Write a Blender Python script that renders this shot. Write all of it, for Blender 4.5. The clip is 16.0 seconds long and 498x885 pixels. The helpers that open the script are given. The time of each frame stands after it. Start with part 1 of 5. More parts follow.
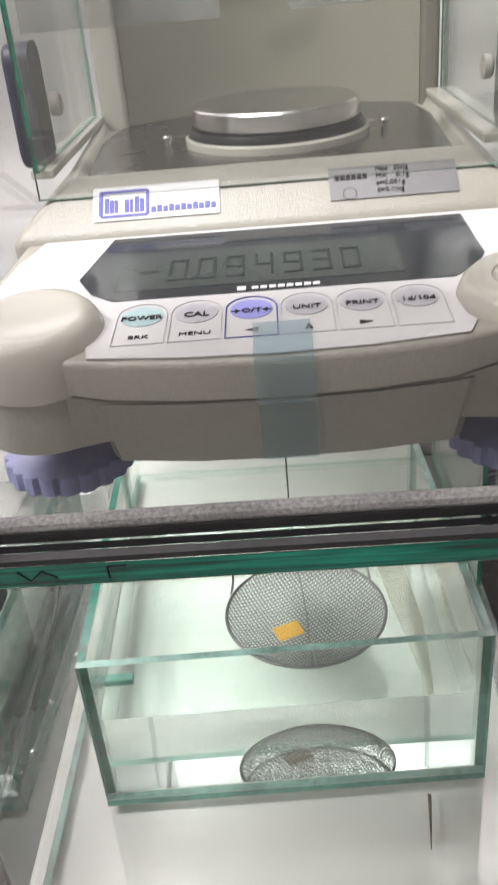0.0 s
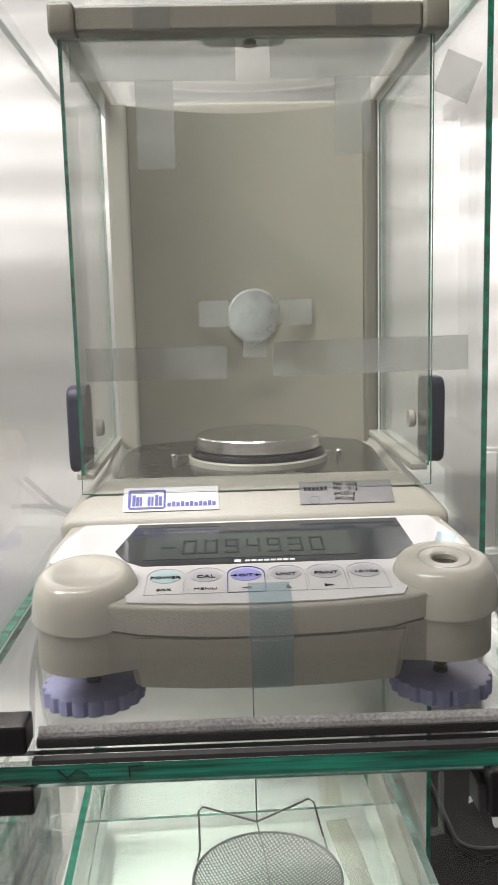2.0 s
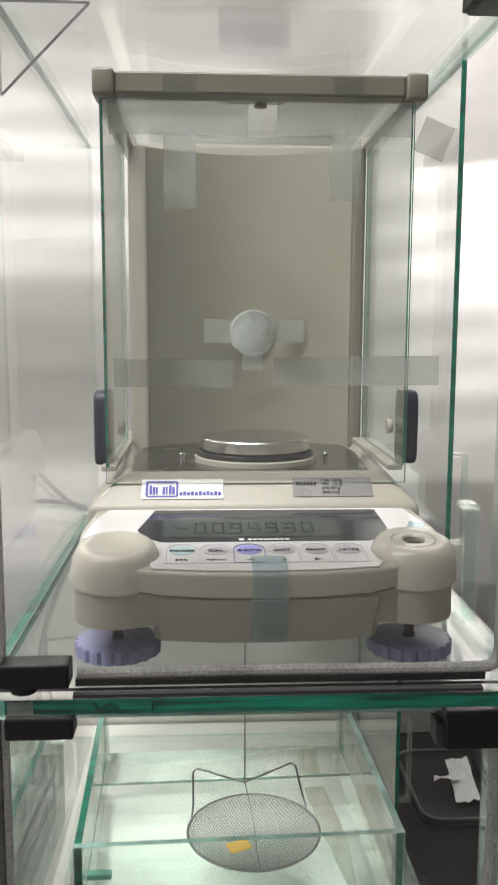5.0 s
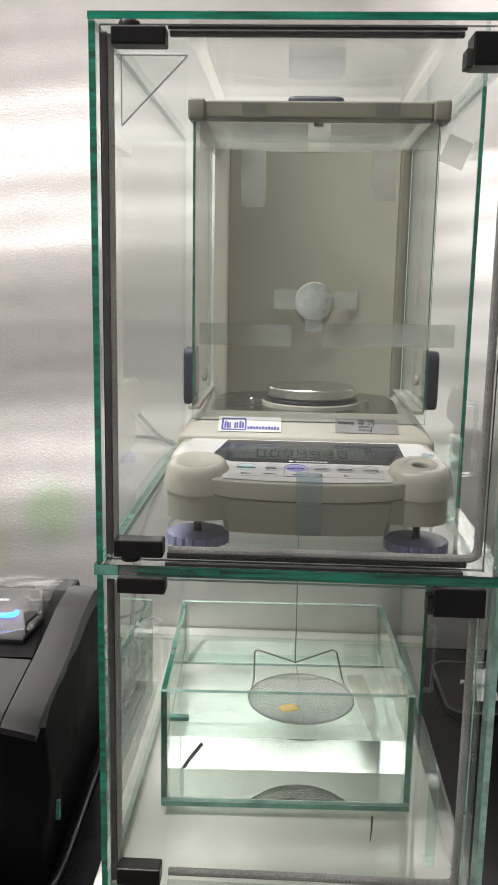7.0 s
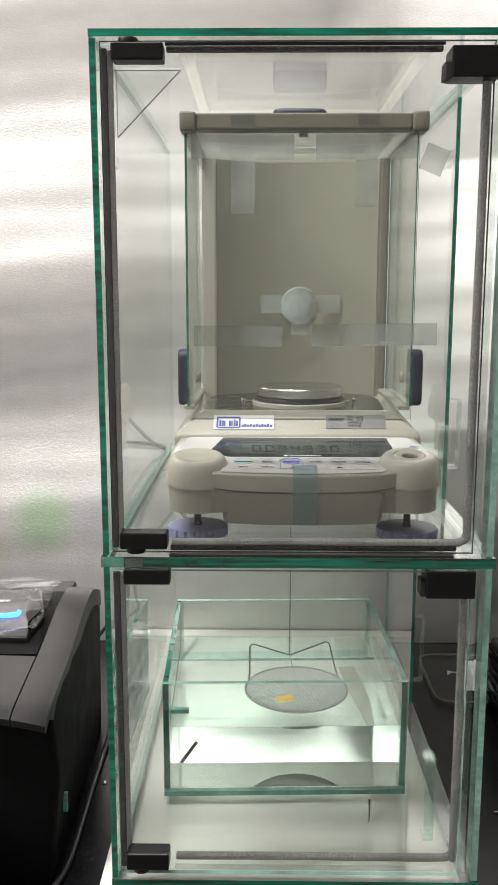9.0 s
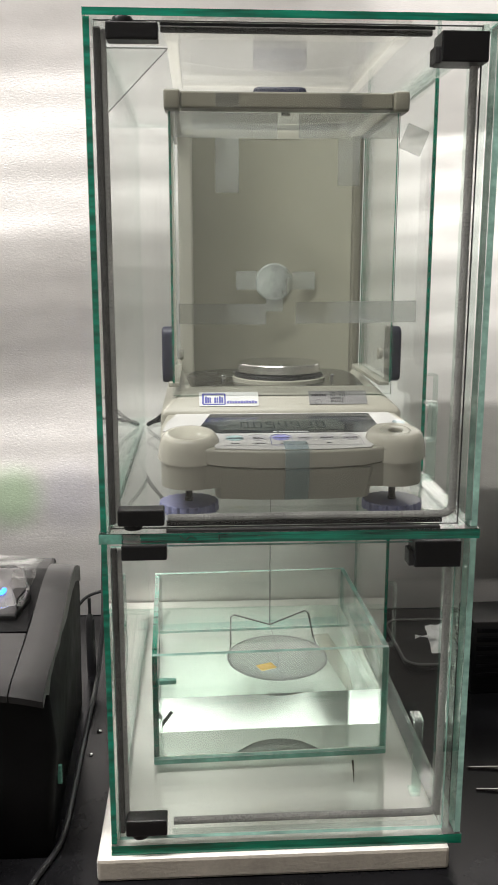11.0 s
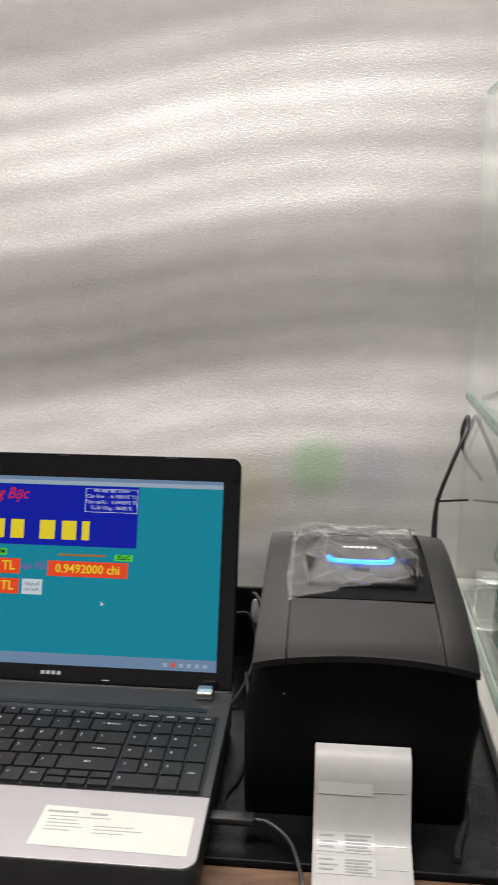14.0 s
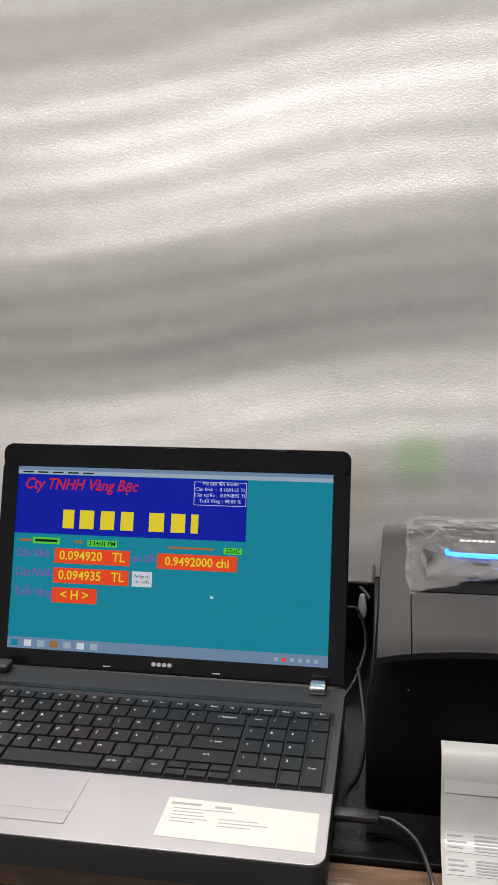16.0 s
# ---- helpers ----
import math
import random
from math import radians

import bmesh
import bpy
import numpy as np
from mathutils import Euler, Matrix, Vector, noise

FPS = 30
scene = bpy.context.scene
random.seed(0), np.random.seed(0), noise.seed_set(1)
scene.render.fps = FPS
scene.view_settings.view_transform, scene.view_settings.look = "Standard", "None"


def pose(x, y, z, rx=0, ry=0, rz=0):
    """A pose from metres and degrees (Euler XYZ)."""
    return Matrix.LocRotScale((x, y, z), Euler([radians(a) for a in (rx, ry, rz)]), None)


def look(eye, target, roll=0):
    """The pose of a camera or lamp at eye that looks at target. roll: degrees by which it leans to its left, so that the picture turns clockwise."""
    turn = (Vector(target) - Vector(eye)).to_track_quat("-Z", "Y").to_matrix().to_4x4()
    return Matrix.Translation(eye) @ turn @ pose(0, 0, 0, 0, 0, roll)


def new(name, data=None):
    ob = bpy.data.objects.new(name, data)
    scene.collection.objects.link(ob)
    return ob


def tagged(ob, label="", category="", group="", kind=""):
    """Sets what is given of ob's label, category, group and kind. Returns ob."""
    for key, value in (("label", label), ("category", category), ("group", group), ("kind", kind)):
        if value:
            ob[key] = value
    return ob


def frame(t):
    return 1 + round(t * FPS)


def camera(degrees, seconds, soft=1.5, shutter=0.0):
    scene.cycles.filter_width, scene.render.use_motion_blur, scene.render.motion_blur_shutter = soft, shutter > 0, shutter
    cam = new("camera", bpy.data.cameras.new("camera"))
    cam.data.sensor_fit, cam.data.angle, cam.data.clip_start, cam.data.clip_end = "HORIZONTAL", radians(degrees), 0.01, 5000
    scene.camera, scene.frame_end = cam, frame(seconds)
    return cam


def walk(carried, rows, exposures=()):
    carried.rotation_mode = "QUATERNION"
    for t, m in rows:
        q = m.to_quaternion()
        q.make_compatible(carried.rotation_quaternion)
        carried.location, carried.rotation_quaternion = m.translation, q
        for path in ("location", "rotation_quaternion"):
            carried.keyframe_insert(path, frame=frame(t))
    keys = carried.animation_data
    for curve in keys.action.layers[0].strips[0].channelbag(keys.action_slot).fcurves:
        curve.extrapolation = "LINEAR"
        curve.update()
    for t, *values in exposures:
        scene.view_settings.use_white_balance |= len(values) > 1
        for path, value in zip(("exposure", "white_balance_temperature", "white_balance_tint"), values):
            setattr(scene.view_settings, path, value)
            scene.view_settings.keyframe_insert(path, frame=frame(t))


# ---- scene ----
cam = camera(32.2, 16.0, shutter=0.5)
METRES, EYE, TILT, LEAN, TURN = 0.766, 1.218, 0.0, 0.0, 3.1
ROWS = [
    (0.0, 0.0, 0.0, 0.0, -2.63, -29.46, 4.67),
    (0.5, 0.0027, -0.022, 0.0068, -2.82, -25.21, 3.96),
    (1.0, 0.0021, -0.0549, 0.0123, -2.55, -18.33, 3.24),
    (1.5, -0.0135, -0.1069, 0.0219, -3.49, -11.33, 2.09),
    (2.0, -0.0314, -0.1435, 0.0233, -4.97, -8.77, 1.43),
    (2.5, -0.0549, -0.191, 0.024, -6.3, -8.09, 1.02),
    (3.0, -0.0598, -0.209, 0.0255, -7.41, -8.45, 0.36),
    (3.5, -0.0583, -0.2101, 0.0256, -7.22, -6.27, 0.22),
    (4.0, -0.0583, -0.2125, 0.0259, -7.05, -5.82, 0.31),
    (6.5, -0.0513, -0.3988, 0.0405, -1.94, -11.47, -1.28),
    (7.0, -0.0466, -0.4653, 0.0468, -0.29, -10.79, -1.0),
    (7.5, -0.0617, -0.4917, 0.0451, -1.49, -10.18, -0.69),
    (8.0, -0.065, -0.4962, 0.0392, -3.25, -11.42, -0.23),
    (8.5, -0.0714, -0.506, 0.0369, -3.09, -11.14, 0.12),
    (9.0, -0.0716, -0.5051, 0.0343, -2.3, -9.81, -0.06),
    (11.5, -0.1709, -0.5179, 0.0487, -6.83, -12.0, -0.05),
    (12.0, -0.24, -0.5085, 0.0519, -4.93, -11.93, -0.63),
    (12.5, -0.3242, -0.4972, 0.0477, -2.0, -12.6, -0.6),
    (13.0, -0.3538, -0.5018, 0.0441, -0.84, -13.18, -0.36),
    (13.5, -0.4001, -0.5041, 0.0476, 0.21, -13.47, -0.22),
    (14.0, -0.4605, -0.5051, 0.0439, 2.19, -13.66, -0.34),
    (14.5, -0.493, -0.5093, 0.0407, 3.61, -13.72, 0.47),
    (15.0, -0.5164, -0.5044, 0.0392, 4.67, -13.66, 0.7),
    (15.5, -0.5189, -0.5013, 0.0356, 5.66, -13.69, 1.02),
    (16.0, -0.519, -0.498, 0.0351, 6.47, -13.84, 1.02),
]
walk(cam, [(t, pose(0, 0, EYE, TILT, LEAN, TURN) @ pose(METRES * x, METRES * y, METRES * z, 90 + pitch, roll, yaw)) for t, x, y, z, yaw, pitch, roll in ROWS], exposures=[(0, 0.38, 6280, 17), (1.5, 0.27, 6370, 15), (4, 0.16, 6400, 12), (6.5, 0.12, 6425, 11), (7.2, 0.01, 6430, 11), (9, 0.04, 6430, 8), (12, 0.0, 6480, 8), (13, -0.24, 6480, 9), (14, -0.24, 6480, 9), (16, -0.22, 6480, 9)])

# ---- light ----
scene.cycles.transparent_max_bounces = 40
scene.cycles.transmission_bounces = 16
scene.cycles.max_bounces = 16
world = bpy.data.worlds.new("world")
scene.world = world
world.use_nodes = True
world.node_tree.nodes["Background"].inputs[0].default_value = (0.9, 0.95, 1.0, 1)
world.node_tree.nodes["Background"].inputs[1].default_value = 0.03


def area_lamp(name, at, target, sx, sy, watts, colour=(1.0, 0.97, 0.93)):
    data = bpy.data.lights.new(name, "AREA")
    data.shape, data.size, data.size_y, data.energy, data.color = "RECTANGLE", sx, sy, watts, colour
    ob = new(name, data)
    ob.matrix_world = look(at, target)
    return ob


# two ceiling tubes, one over the table and one along the left of the room
LAMP = (1.0, 0.945, 0.915)
area_lamp("ceiling_tube", (-0.75, 0.0, 2.62), (-0.75, 0.0, 0), 1.7, 0.15, 60, LAMP)
area_lamp("ceiling_tube", (-1.5, -0.7, 2.62), (-1.5, -0.7, 0), 0.15, 1.5, 11, LAMP)


# ---- materials ----
def material(name, colour, rough=0.5, metal=0.0, grain=0.0, grain_size=0.004, bump=0.0, bump_size=0.002, stain=0.0, stain_size=0.15, spec=0.5, coat=0.0, stretch=(1, 1, 1)):
    m = bpy.data.materials.new(name)
    m.use_nodes = True
    nt = m.node_tree
    b = nt.nodes["Principled BSDF"]
    b.inputs["Roughness"].default_value = rough
    b.inputs["Metallic"].default_value = metal
    b.inputs["Specular IOR Level"].default_value = spec
    b.inputs["Coat Weight"].default_value = coat
    b.inputs["Coat Roughness"].default_value = 0.08
    geo = nt.nodes.new("ShaderNodeNewGeometry")
    mp = nt.nodes.new("ShaderNodeMapping")
    mp.inputs["Scale"].default_value = stretch
    nt.links.new(geo.outputs["Position"], mp.inputs["Vector"])

    def tex(size, detail):
        n = nt.nodes.new("ShaderNodeTexNoise")
        n.inputs["Scale"].default_value = 1.0 / size
        n.inputs["Detail"].default_value = detail
        nt.links.new(mp.outputs["Vector"], n.inputs["Vector"])
        return n

    col = None
    base = (*colour, 1)
    b.inputs["Base Color"].default_value = base
    for amount, size, detail in ((stain, stain_size, 4), (grain, grain_size, 2)):
        if not amount:
            continue
        n = tex(size, detail)
        ramp = nt.nodes.new("ShaderNodeMapRange")
        ramp.inputs["From Min"].default_value, ramp.inputs["From Max"].default_value = 0.3, 0.7
        ramp.inputs["To Min"].default_value, ramp.inputs["To Max"].default_value = 1 - amount, 1 + amount * 0.6
        nt.links.new(n.outputs["Fac"], ramp.inputs["Value"])
        mul = nt.nodes.new("ShaderNodeVectorMath")
        mul.operation = "SCALE"
        if col is None:
            mul.inputs[0].default_value = colour
        else:
            nt.links.new(col, mul.inputs[0])
        nt.links.new(ramp.outputs["Result"], mul.inputs["Scale"])
        col = mul.outputs["Vector"]
    if col is not None:
        nt.links.new(col, b.inputs["Base Color"])
        rr = nt.nodes.new("ShaderNodeMapRange")
        rr.inputs["To Min"].default_value, rr.inputs["To Max"].default_value = max(0.02, rough * 0.8), min(1, rough * 1.2)
        nt.links.new(tex(stain_size * 0.4, 3).outputs["Fac"], rr.inputs["Value"])
        nt.links.new(rr.outputs["Result"], b.inputs["Roughness"])
    if bump:
        n = tex(bump_size, 2)
        bp = nt.nodes.new("ShaderNodeBump")
        bp.inputs["Strength"].default_value = bump
        bp.inputs["Distance"].default_value = bump_size * 0.5
        nt.links.new(n.outputs["Fac"], bp.inputs["Height"])
        nt.links.new(bp.outputs["Normal"], b.inputs["Normal"])
    return m


def clear_pane(name, tint, gloss=1.0, dirt=0.015, rough=0.01, face=0.035):
    """Thin clear sheet: light passes straight, the surface mirrors by Fresnel; a faint film of dust."""
    m = bpy.data.materials.new(name)
    m.use_nodes = True
    nt = m.node_tree
    nt.nodes.remove(nt.nodes["Principled BSDF"])
    out = nt.nodes["Material Output"]
    clear = nt.nodes.new("ShaderNodeBsdfTransparent")
    clear.inputs["Color"].default_value = (*tint, 1)
    dust = nt.nodes.new("ShaderNodeBsdfDiffuse")
    dust.inputs["Color"].default_value = (0.8, 0.85, 0.82, 1)
    film = nt.nodes.new("ShaderNodeMixShader")
    n = nt.nodes.new("ShaderNodeTexNoise")
    n.inputs["Scale"].default_value = 18
    n.inputs["Detail"].default_value = 5
    geo = nt.nodes.new("ShaderNodeNewGeometry")
    nt.links.new(geo.outputs["Position"], n.inputs["Vector"])
    mr = nt.nodes.new("ShaderNodeMapRange")
    mr.inputs["From Min"].default_value, mr.inputs["From Max"].default_value = 0.35, 0.75
    mr.inputs["To Min"].default_value, mr.inputs["To Max"].default_value = dirt * 0.3, dirt * 2
    nt.links.new(n.outputs["Fac"], mr.inputs["Value"])
    nt.links.new(mr.outputs["Result"], film.inputs["Fac"])
    nt.links.new(clear.outputs[0], film.inputs[1])
    nt.links.new(dust.outputs[0], film.inputs[2])
    shine = nt.nodes.new("ShaderNodeBsdfGlossy")
    shine.inputs["Roughness"].default_value = rough
    shine.inputs["Color"].default_value = (gloss, gloss, gloss, 1)
    lw = nt.nodes.new("ShaderNodeLayerWeight")
    lw.inputs["Blend"].default_value = 0.5
    p5 = nt.nodes.new("ShaderNodeMath")
    p5.operation = "POWER"
    p5.inputs[1].default_value = 5.0
    nt.links.new(lw.outputs["Facing"], p5.inputs[0])
    fr = nt.nodes.new("ShaderNodeMath")
    fr.operation = "MULTIPLY_ADD"
    fr.inputs[1].default_value, fr.inputs[2].default_value = 0.93, face
    nt.links.new(p5.outputs[0], fr.inputs[0])
    mix = nt.nodes.new("ShaderNodeMixShader")
    nt.links.new(fr.outputs[0], mix.inputs["Fac"])
    nt.links.new(film.outputs[0], mix.inputs[1])
    nt.links.new(shine.outputs[0], mix.inputs[2])
    nt.links.new(mix.outputs[0], out.inputs["Surface"])
    return m


def glowing(name, colour, strength, gloss=0.25):
    m = bpy.data.materials.new(name)
    m.use_nodes = True
    b = m.node_tree.nodes["Principled BSDF"]
    b.inputs["Base Color"].default_value = (*[c * 0.05 for c in colour], 1)
    b.inputs["Roughness"].default_value = gloss
    b.inputs["Specular IOR Level"].default_value = 0.2
    b.inputs["Emission Color"].default_value = (*colour, 1)
    b.inputs["Emission Strength"].default_value = strength
    return m


GLASS = clear_pane("cabinet_glass", (0.983, 0.993, 0.988), dirt=0.004)
FINE_GLASS = clear_pane("balance_glass", (0.983, 0.991, 0.987), dirt=0.007)
FILM = clear_pane("plastic_film", (0.965, 0.97, 0.975), dirt=0.012, rough=0.06, face=0.05)
TANK_GLASS = clear_pane("tank_glass", (0.965, 0.988, 0.977), dirt=0.006)
ACRYLIC = clear_pane("acrylic", (0.93, 0.95, 0.94), dirt=0.10)
# long streaks in the green edge colours imitate light refracted inside the glass
EDGE = material("green_glass_edge", (0.0, 0.20, 0.12), 0.10, stretch=(0.2, 1, 2.5), stain=0.65, stain_size=0.012, grain=0.2, grain_size=0.004, spec=0.8)
EDGE_CLEAR = clear_pane("clear_edge", (0.84, 0.92, 0.885), dirt=0.055)
EDGE_SHELF = material("shelf_edge", (0.0, 0.155, 0.098), 0.06, stretch=(0.12, 1, 3.5), stain=0.85, stain_size=0.009, grain=0.5, grain_size=0.004, spec=0.9)
EDGE_PALE = material("pale_green_edge", (0.33, 0.56, 0.48), 0.15, stain=0.35, stain_size=0.02, grain=0.2, spec=0.7)
EDGE_DARK = material("tank_edge", (0.14, 0.38, 0.30), 0.15, stain=0.4, stain_size=0.02, grain=0.2, spec=0.7)
CREAM = material("cream_plastic", (0.365, 0.35, 0.295), 0.34, grain=0.05, grain_size=0.002, bump=0.5, bump_size=0.0011, stain=0.06, stain_size=0.06)
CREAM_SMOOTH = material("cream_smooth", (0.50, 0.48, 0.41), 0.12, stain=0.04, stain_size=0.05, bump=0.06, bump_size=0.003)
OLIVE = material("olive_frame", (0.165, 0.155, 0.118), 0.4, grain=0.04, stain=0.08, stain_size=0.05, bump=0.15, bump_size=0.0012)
BACKPANEL = material("taupe_panel", (0.28, 0.27, 0.21), 0.55, grain=0.05, stain=0.1, stain_size=0.12, bump=0.1, bump_size=0.001)
PANEL = material("white_overlay", (0.62, 0.61, 0.605), 0.25, stain=0.04, stain_size=0.05, bump=0.02, bump_size=0.001, coat=0.3)
DISPLAY = material("display_window", (0.022, 0.026, 0.032), 0.08, spec=0.6, stain=0.1, stain_size=0.04)
LCD = material("lcd_glass", (0.045, 0.055, 0.052), 0.2, stain=0.12, stain_size=0.03)
LCD_INK = material("lcd_ink", (0.026, 0.032, 0.031), 0.7, spec=0.2)
INK = material("black_ink", (0.015, 0.015, 0.017), 0.7, spec=0.2)
WHITE_INK = material("white_ink", (0.75, 0.75, 0.75), 0.4)
BLUE_INK = material("blue_ink", (0.03, 0.035, 0.30), 0.35)
LILAC = material("lilac_print", (0.30, 0.30, 0.68), 0.35, grain=0.06)
GREY_PRINT = material("grey_print", (0.44, 0.43, 0.46), 0.35, grain=0.06)
TEAL_PRINT = material("teal_print", (0.40, 0.55, 0.56), 0.35, grain=0.06)
STICKER = material("sticker_white", (0.62, 0.62, 0.61), 0.3, stain=0.04, stain_size=0.02)
SPEC_LABEL = material("silver_label", (0.19, 0.186, 0.186), 0.38, 0.0, grain=0.08, stain=0.1, stain_size=0.02)
STEEL = material("steel", (0.62, 0.60, 0.58), 0.24, 1.0, grain=0.06, grain_size=0.002, stretch=(1, 1, 6), stain=0.08, stain_size=0.03)
PLATE = material("brushed_plate", (0.27, 0.262, 0.248), 0.26, 1.0, grain=0.03, grain_size=0.003, stain=0.05, stain_size=0.06)
WIRE = material("steel_wire", (0.26, 0.26, 0.255), 0.36, 0.75, grain=0.1)
LAVENDER = material("lavender_plastic", (0.25, 0.26, 0.44), 0.36, grain=0.08, stain=0.1, stain_size=0.01, bump=0.1)
NAVY = material("navy_grip", (0.018, 0.020, 0.042), 0.5, grain=0.1, bump=0.2, bump_size=0.001)
BLACK = material("black_plastic", (0.005, 0.005, 0.0055), 0.38, spec=0.3, grain=0.15, stain=0.2, stain_size=0.04, bump=0.1, bump_size=0.001)
BUBBLE = material("level_fluid", (0.03, 0.027, 0.018), 0.5)
DARKRUB = material("black_rubber", (0.02, 0.02, 0.02), 0.6, grain=0.2)
BRUSH = material("grey_pile", (0.42, 0.41, 0.40), 0.95, grain=0.35, grain_size=0.0015, bump=0.9, bump_size=0.0015, stain=0.25, stain_size=0.03)
BRUSH_DARK = material("dark_pile", (0.075, 0.072, 0.07), 0.95, grain=0.45, grain_size=0.002, bump=0.9, bump_size=0.002, stain=0.3, stain_size=0.02)
GOLD = material("yellow_gold", (0.85, 0.50, 0.07), 0.35, 0.25, grain=0.1, grain_size=0.002, bump=0.3, bump_size=0.002)
TAPE = clear_pane("tape_film", (0.84, 0.84, 0.83), gloss=0.4, dirt=0.16)
BLUE_TAPE = clear_pane("blue_tape_film", (0.86, 0.925, 0.955), gloss=0.6, dirt=0.10)
RESIDUE = clear_pane("residue_film", (0.925, 0.90, 0.84), gloss=0.1, dirt=0.01)
FROSTED = clear_pane("frosted_disc", (0.72, 0.72, 0.69), gloss=0.4, dirt=0.5)
PRINTER = material("charcoal_plastic", (0.005, 0.005, 0.0054), 0.37, spec=0.32, grain=0.08, grain_size=0.001, bump=0.25, bump_size=0.0008, stain=0.12, stain_size=0.07)
PRINTER_DARK = material("black_matte", (0.003, 0.003, 0.0033), 0.6, spec=0.12, grain=0.1, bump=0.15, bump_size=0.001, stain=0.2, stain_size=0.05)
LED = glowing("blue_led", (0.01, 0.15, 1.0), 6.0)
STONE_SHADE = material("slab_shade", (0.42, 0.385, 0.33), 0.6, grain=0.08, stain=0.2, stain_size=0.05, bump=0.2, bump_size=0.003)
PAPER = material("label_paper", (0.43, 0.425, 0.415), 0.5, grain=0.03, stain=0.06, stain_size=0.03)
PAPER_GLOSS = material("label_patch", (0.50, 0.50, 0.49), 0.3)
GREY_INK = material("grey_ink", (0.30, 0.30, 0.30), 0.5)
LAP_DARK = material("laptop_deck", (0.019, 0.019, 0.0205), 0.42, grain=0.08, grain_size=0.001, stain=0.1, stain_size=0.06, bump=0.08, bump_size=0.001)
LAP_GLOSS = material("laptop_bezel", (0.005, 0.005, 0.006), 0.16, spec=0.35, stain=0.2, stain_size=0.05)
LAP_SILVER = material("laptop_palmrest", (0.36, 0.35, 0.36), 0.34, 0.35, grain=0.03, grain_size=0.001, stain=0.05, stain_size=0.08)
KEY = material("key_plastic", (0.005, 0.005, 0.0055), 0.42, spec=0.35, grain=0.1, bump=0.05)
CHROME = material("chrome", (0.7, 0.7, 0.7), 0.15, 1.0)
CREAM_PAPER = material("cream_sticker", (0.60, 0.585, 0.54), 0.35, stain=0.04, stain_size=0.03)
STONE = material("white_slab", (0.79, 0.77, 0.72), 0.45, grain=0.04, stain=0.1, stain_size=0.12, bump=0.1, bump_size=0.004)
TABLE = material("black_table", (0.008, 0.008, 0.009), 0.25, grain=0.1, stain=0.5, stain_size=0.06, spec=0.12)
WOOD = material("brown_wood", (0.13, 0.075, 0.045), 0.5, grain=0.3, grain_size=0.006, stretch=(0.2, 1, 1), stain=0.5, stain_size=0.04, bump=0.3, bump_size=0.003)
DARK_WOOD = material("dark_apron", (0.03, 0.026, 0.022), 0.5, grain=0.2, stain=0.4, stain_size=0.08)
WALL = material("painted_wall", (0.55, 0.54, 0.52), 0.8, grain=0.03, stain=0.06, stain_size=0.6)
CEIL = material("ceiling_paint", (0.75, 0.75, 0.73), 0.8, grain=0.03, stain=0.04, stain_size=0.6)
FLOOR = material("floor_tiles", (0.28, 0.27, 0.26), 0.4, grain=0.1, stain=0.2, stain_size=0.4)
CABLE = material("black_cable", (0.016, 0.016, 0.017), 0.4, grain=0.15)
GREY_CABLE = material("grey_cable", (0.13, 0.13, 0.13), 0.4, grain=0.1)
WHITE_PLASTIC = material("white_plastic", (0.7, 0.7, 0.68), 0.35)
TISSUE = material("white_tissue", (0.7, 0.7, 0.7), 0.8, bump=0.4, bump_size=0.006)
SMUDGE = clear_pane("smear_film", (0.46, 0.42, 0.34), gloss=0.1, dirt=0.02)
SCR_TEAL = glowing("screen_teal", (0.008, 0.235, 0.33), 0.95)
SCR_BLUE = glowing("screen_blue", (0.004, 0.012, 0.36), 0.95)
SCR_YELLOW = glowing("screen_yellow", (0.82, 0.66, 0.03), 0.9)
SCR_RED = glowing("screen_red", (0.80, 0.07, 0.02), 0.95)
SCR_CRIMSON = glowing("screen_crimson", (0.55, 0.02, 0.06), 0.9)
SCR_GREEN = glowing("screen_green", (0.10, 0.62, 0.05), 0.9)
SCR_GREY = glowing("screen_grey", (0.34, 0.42, 0.52), 0.9)
SCR_TASK = glowing("screen_taskbar", (0.17, 0.26, 0.40), 0.9)
SCR_WHITE = glowing("screen_white", (0.62, 0.68, 0.74), 0.9)
SCR_PURPLE = glowing("screen_purple", (0.26, 0.07, 0.40), 0.9)
SCR_DARK = glowing("screen_dark", (0.01, 0.03, 0.03), 0.6)
SCR_ORANGE = glowing("screen_orange", (0.35, 0.16, 0.05), 0.9)


def water_material():
    m = bpy.data.materials.new("clear_water")
    m.use_nodes = True
    nt = m.node_tree
    b = nt.nodes["Principled BSDF"]
    b.inputs["Base Color"].default_value = (0.955, 1.0, 0.982, 1)
    b.inputs["Roughness"].default_value = 0.0
    b.inputs["IOR"].default_value = 1.333
    b.inputs["Transmission Weight"].default_value = 1.0
    return m


WATER = water_material()
JAR_GLASS = water_material()
JAR_GLASS.name = "jar_glass"
JAR_GLASS.node_tree.nodes["Principled BSDF"].inputs["IOR"].default_value = 1.5


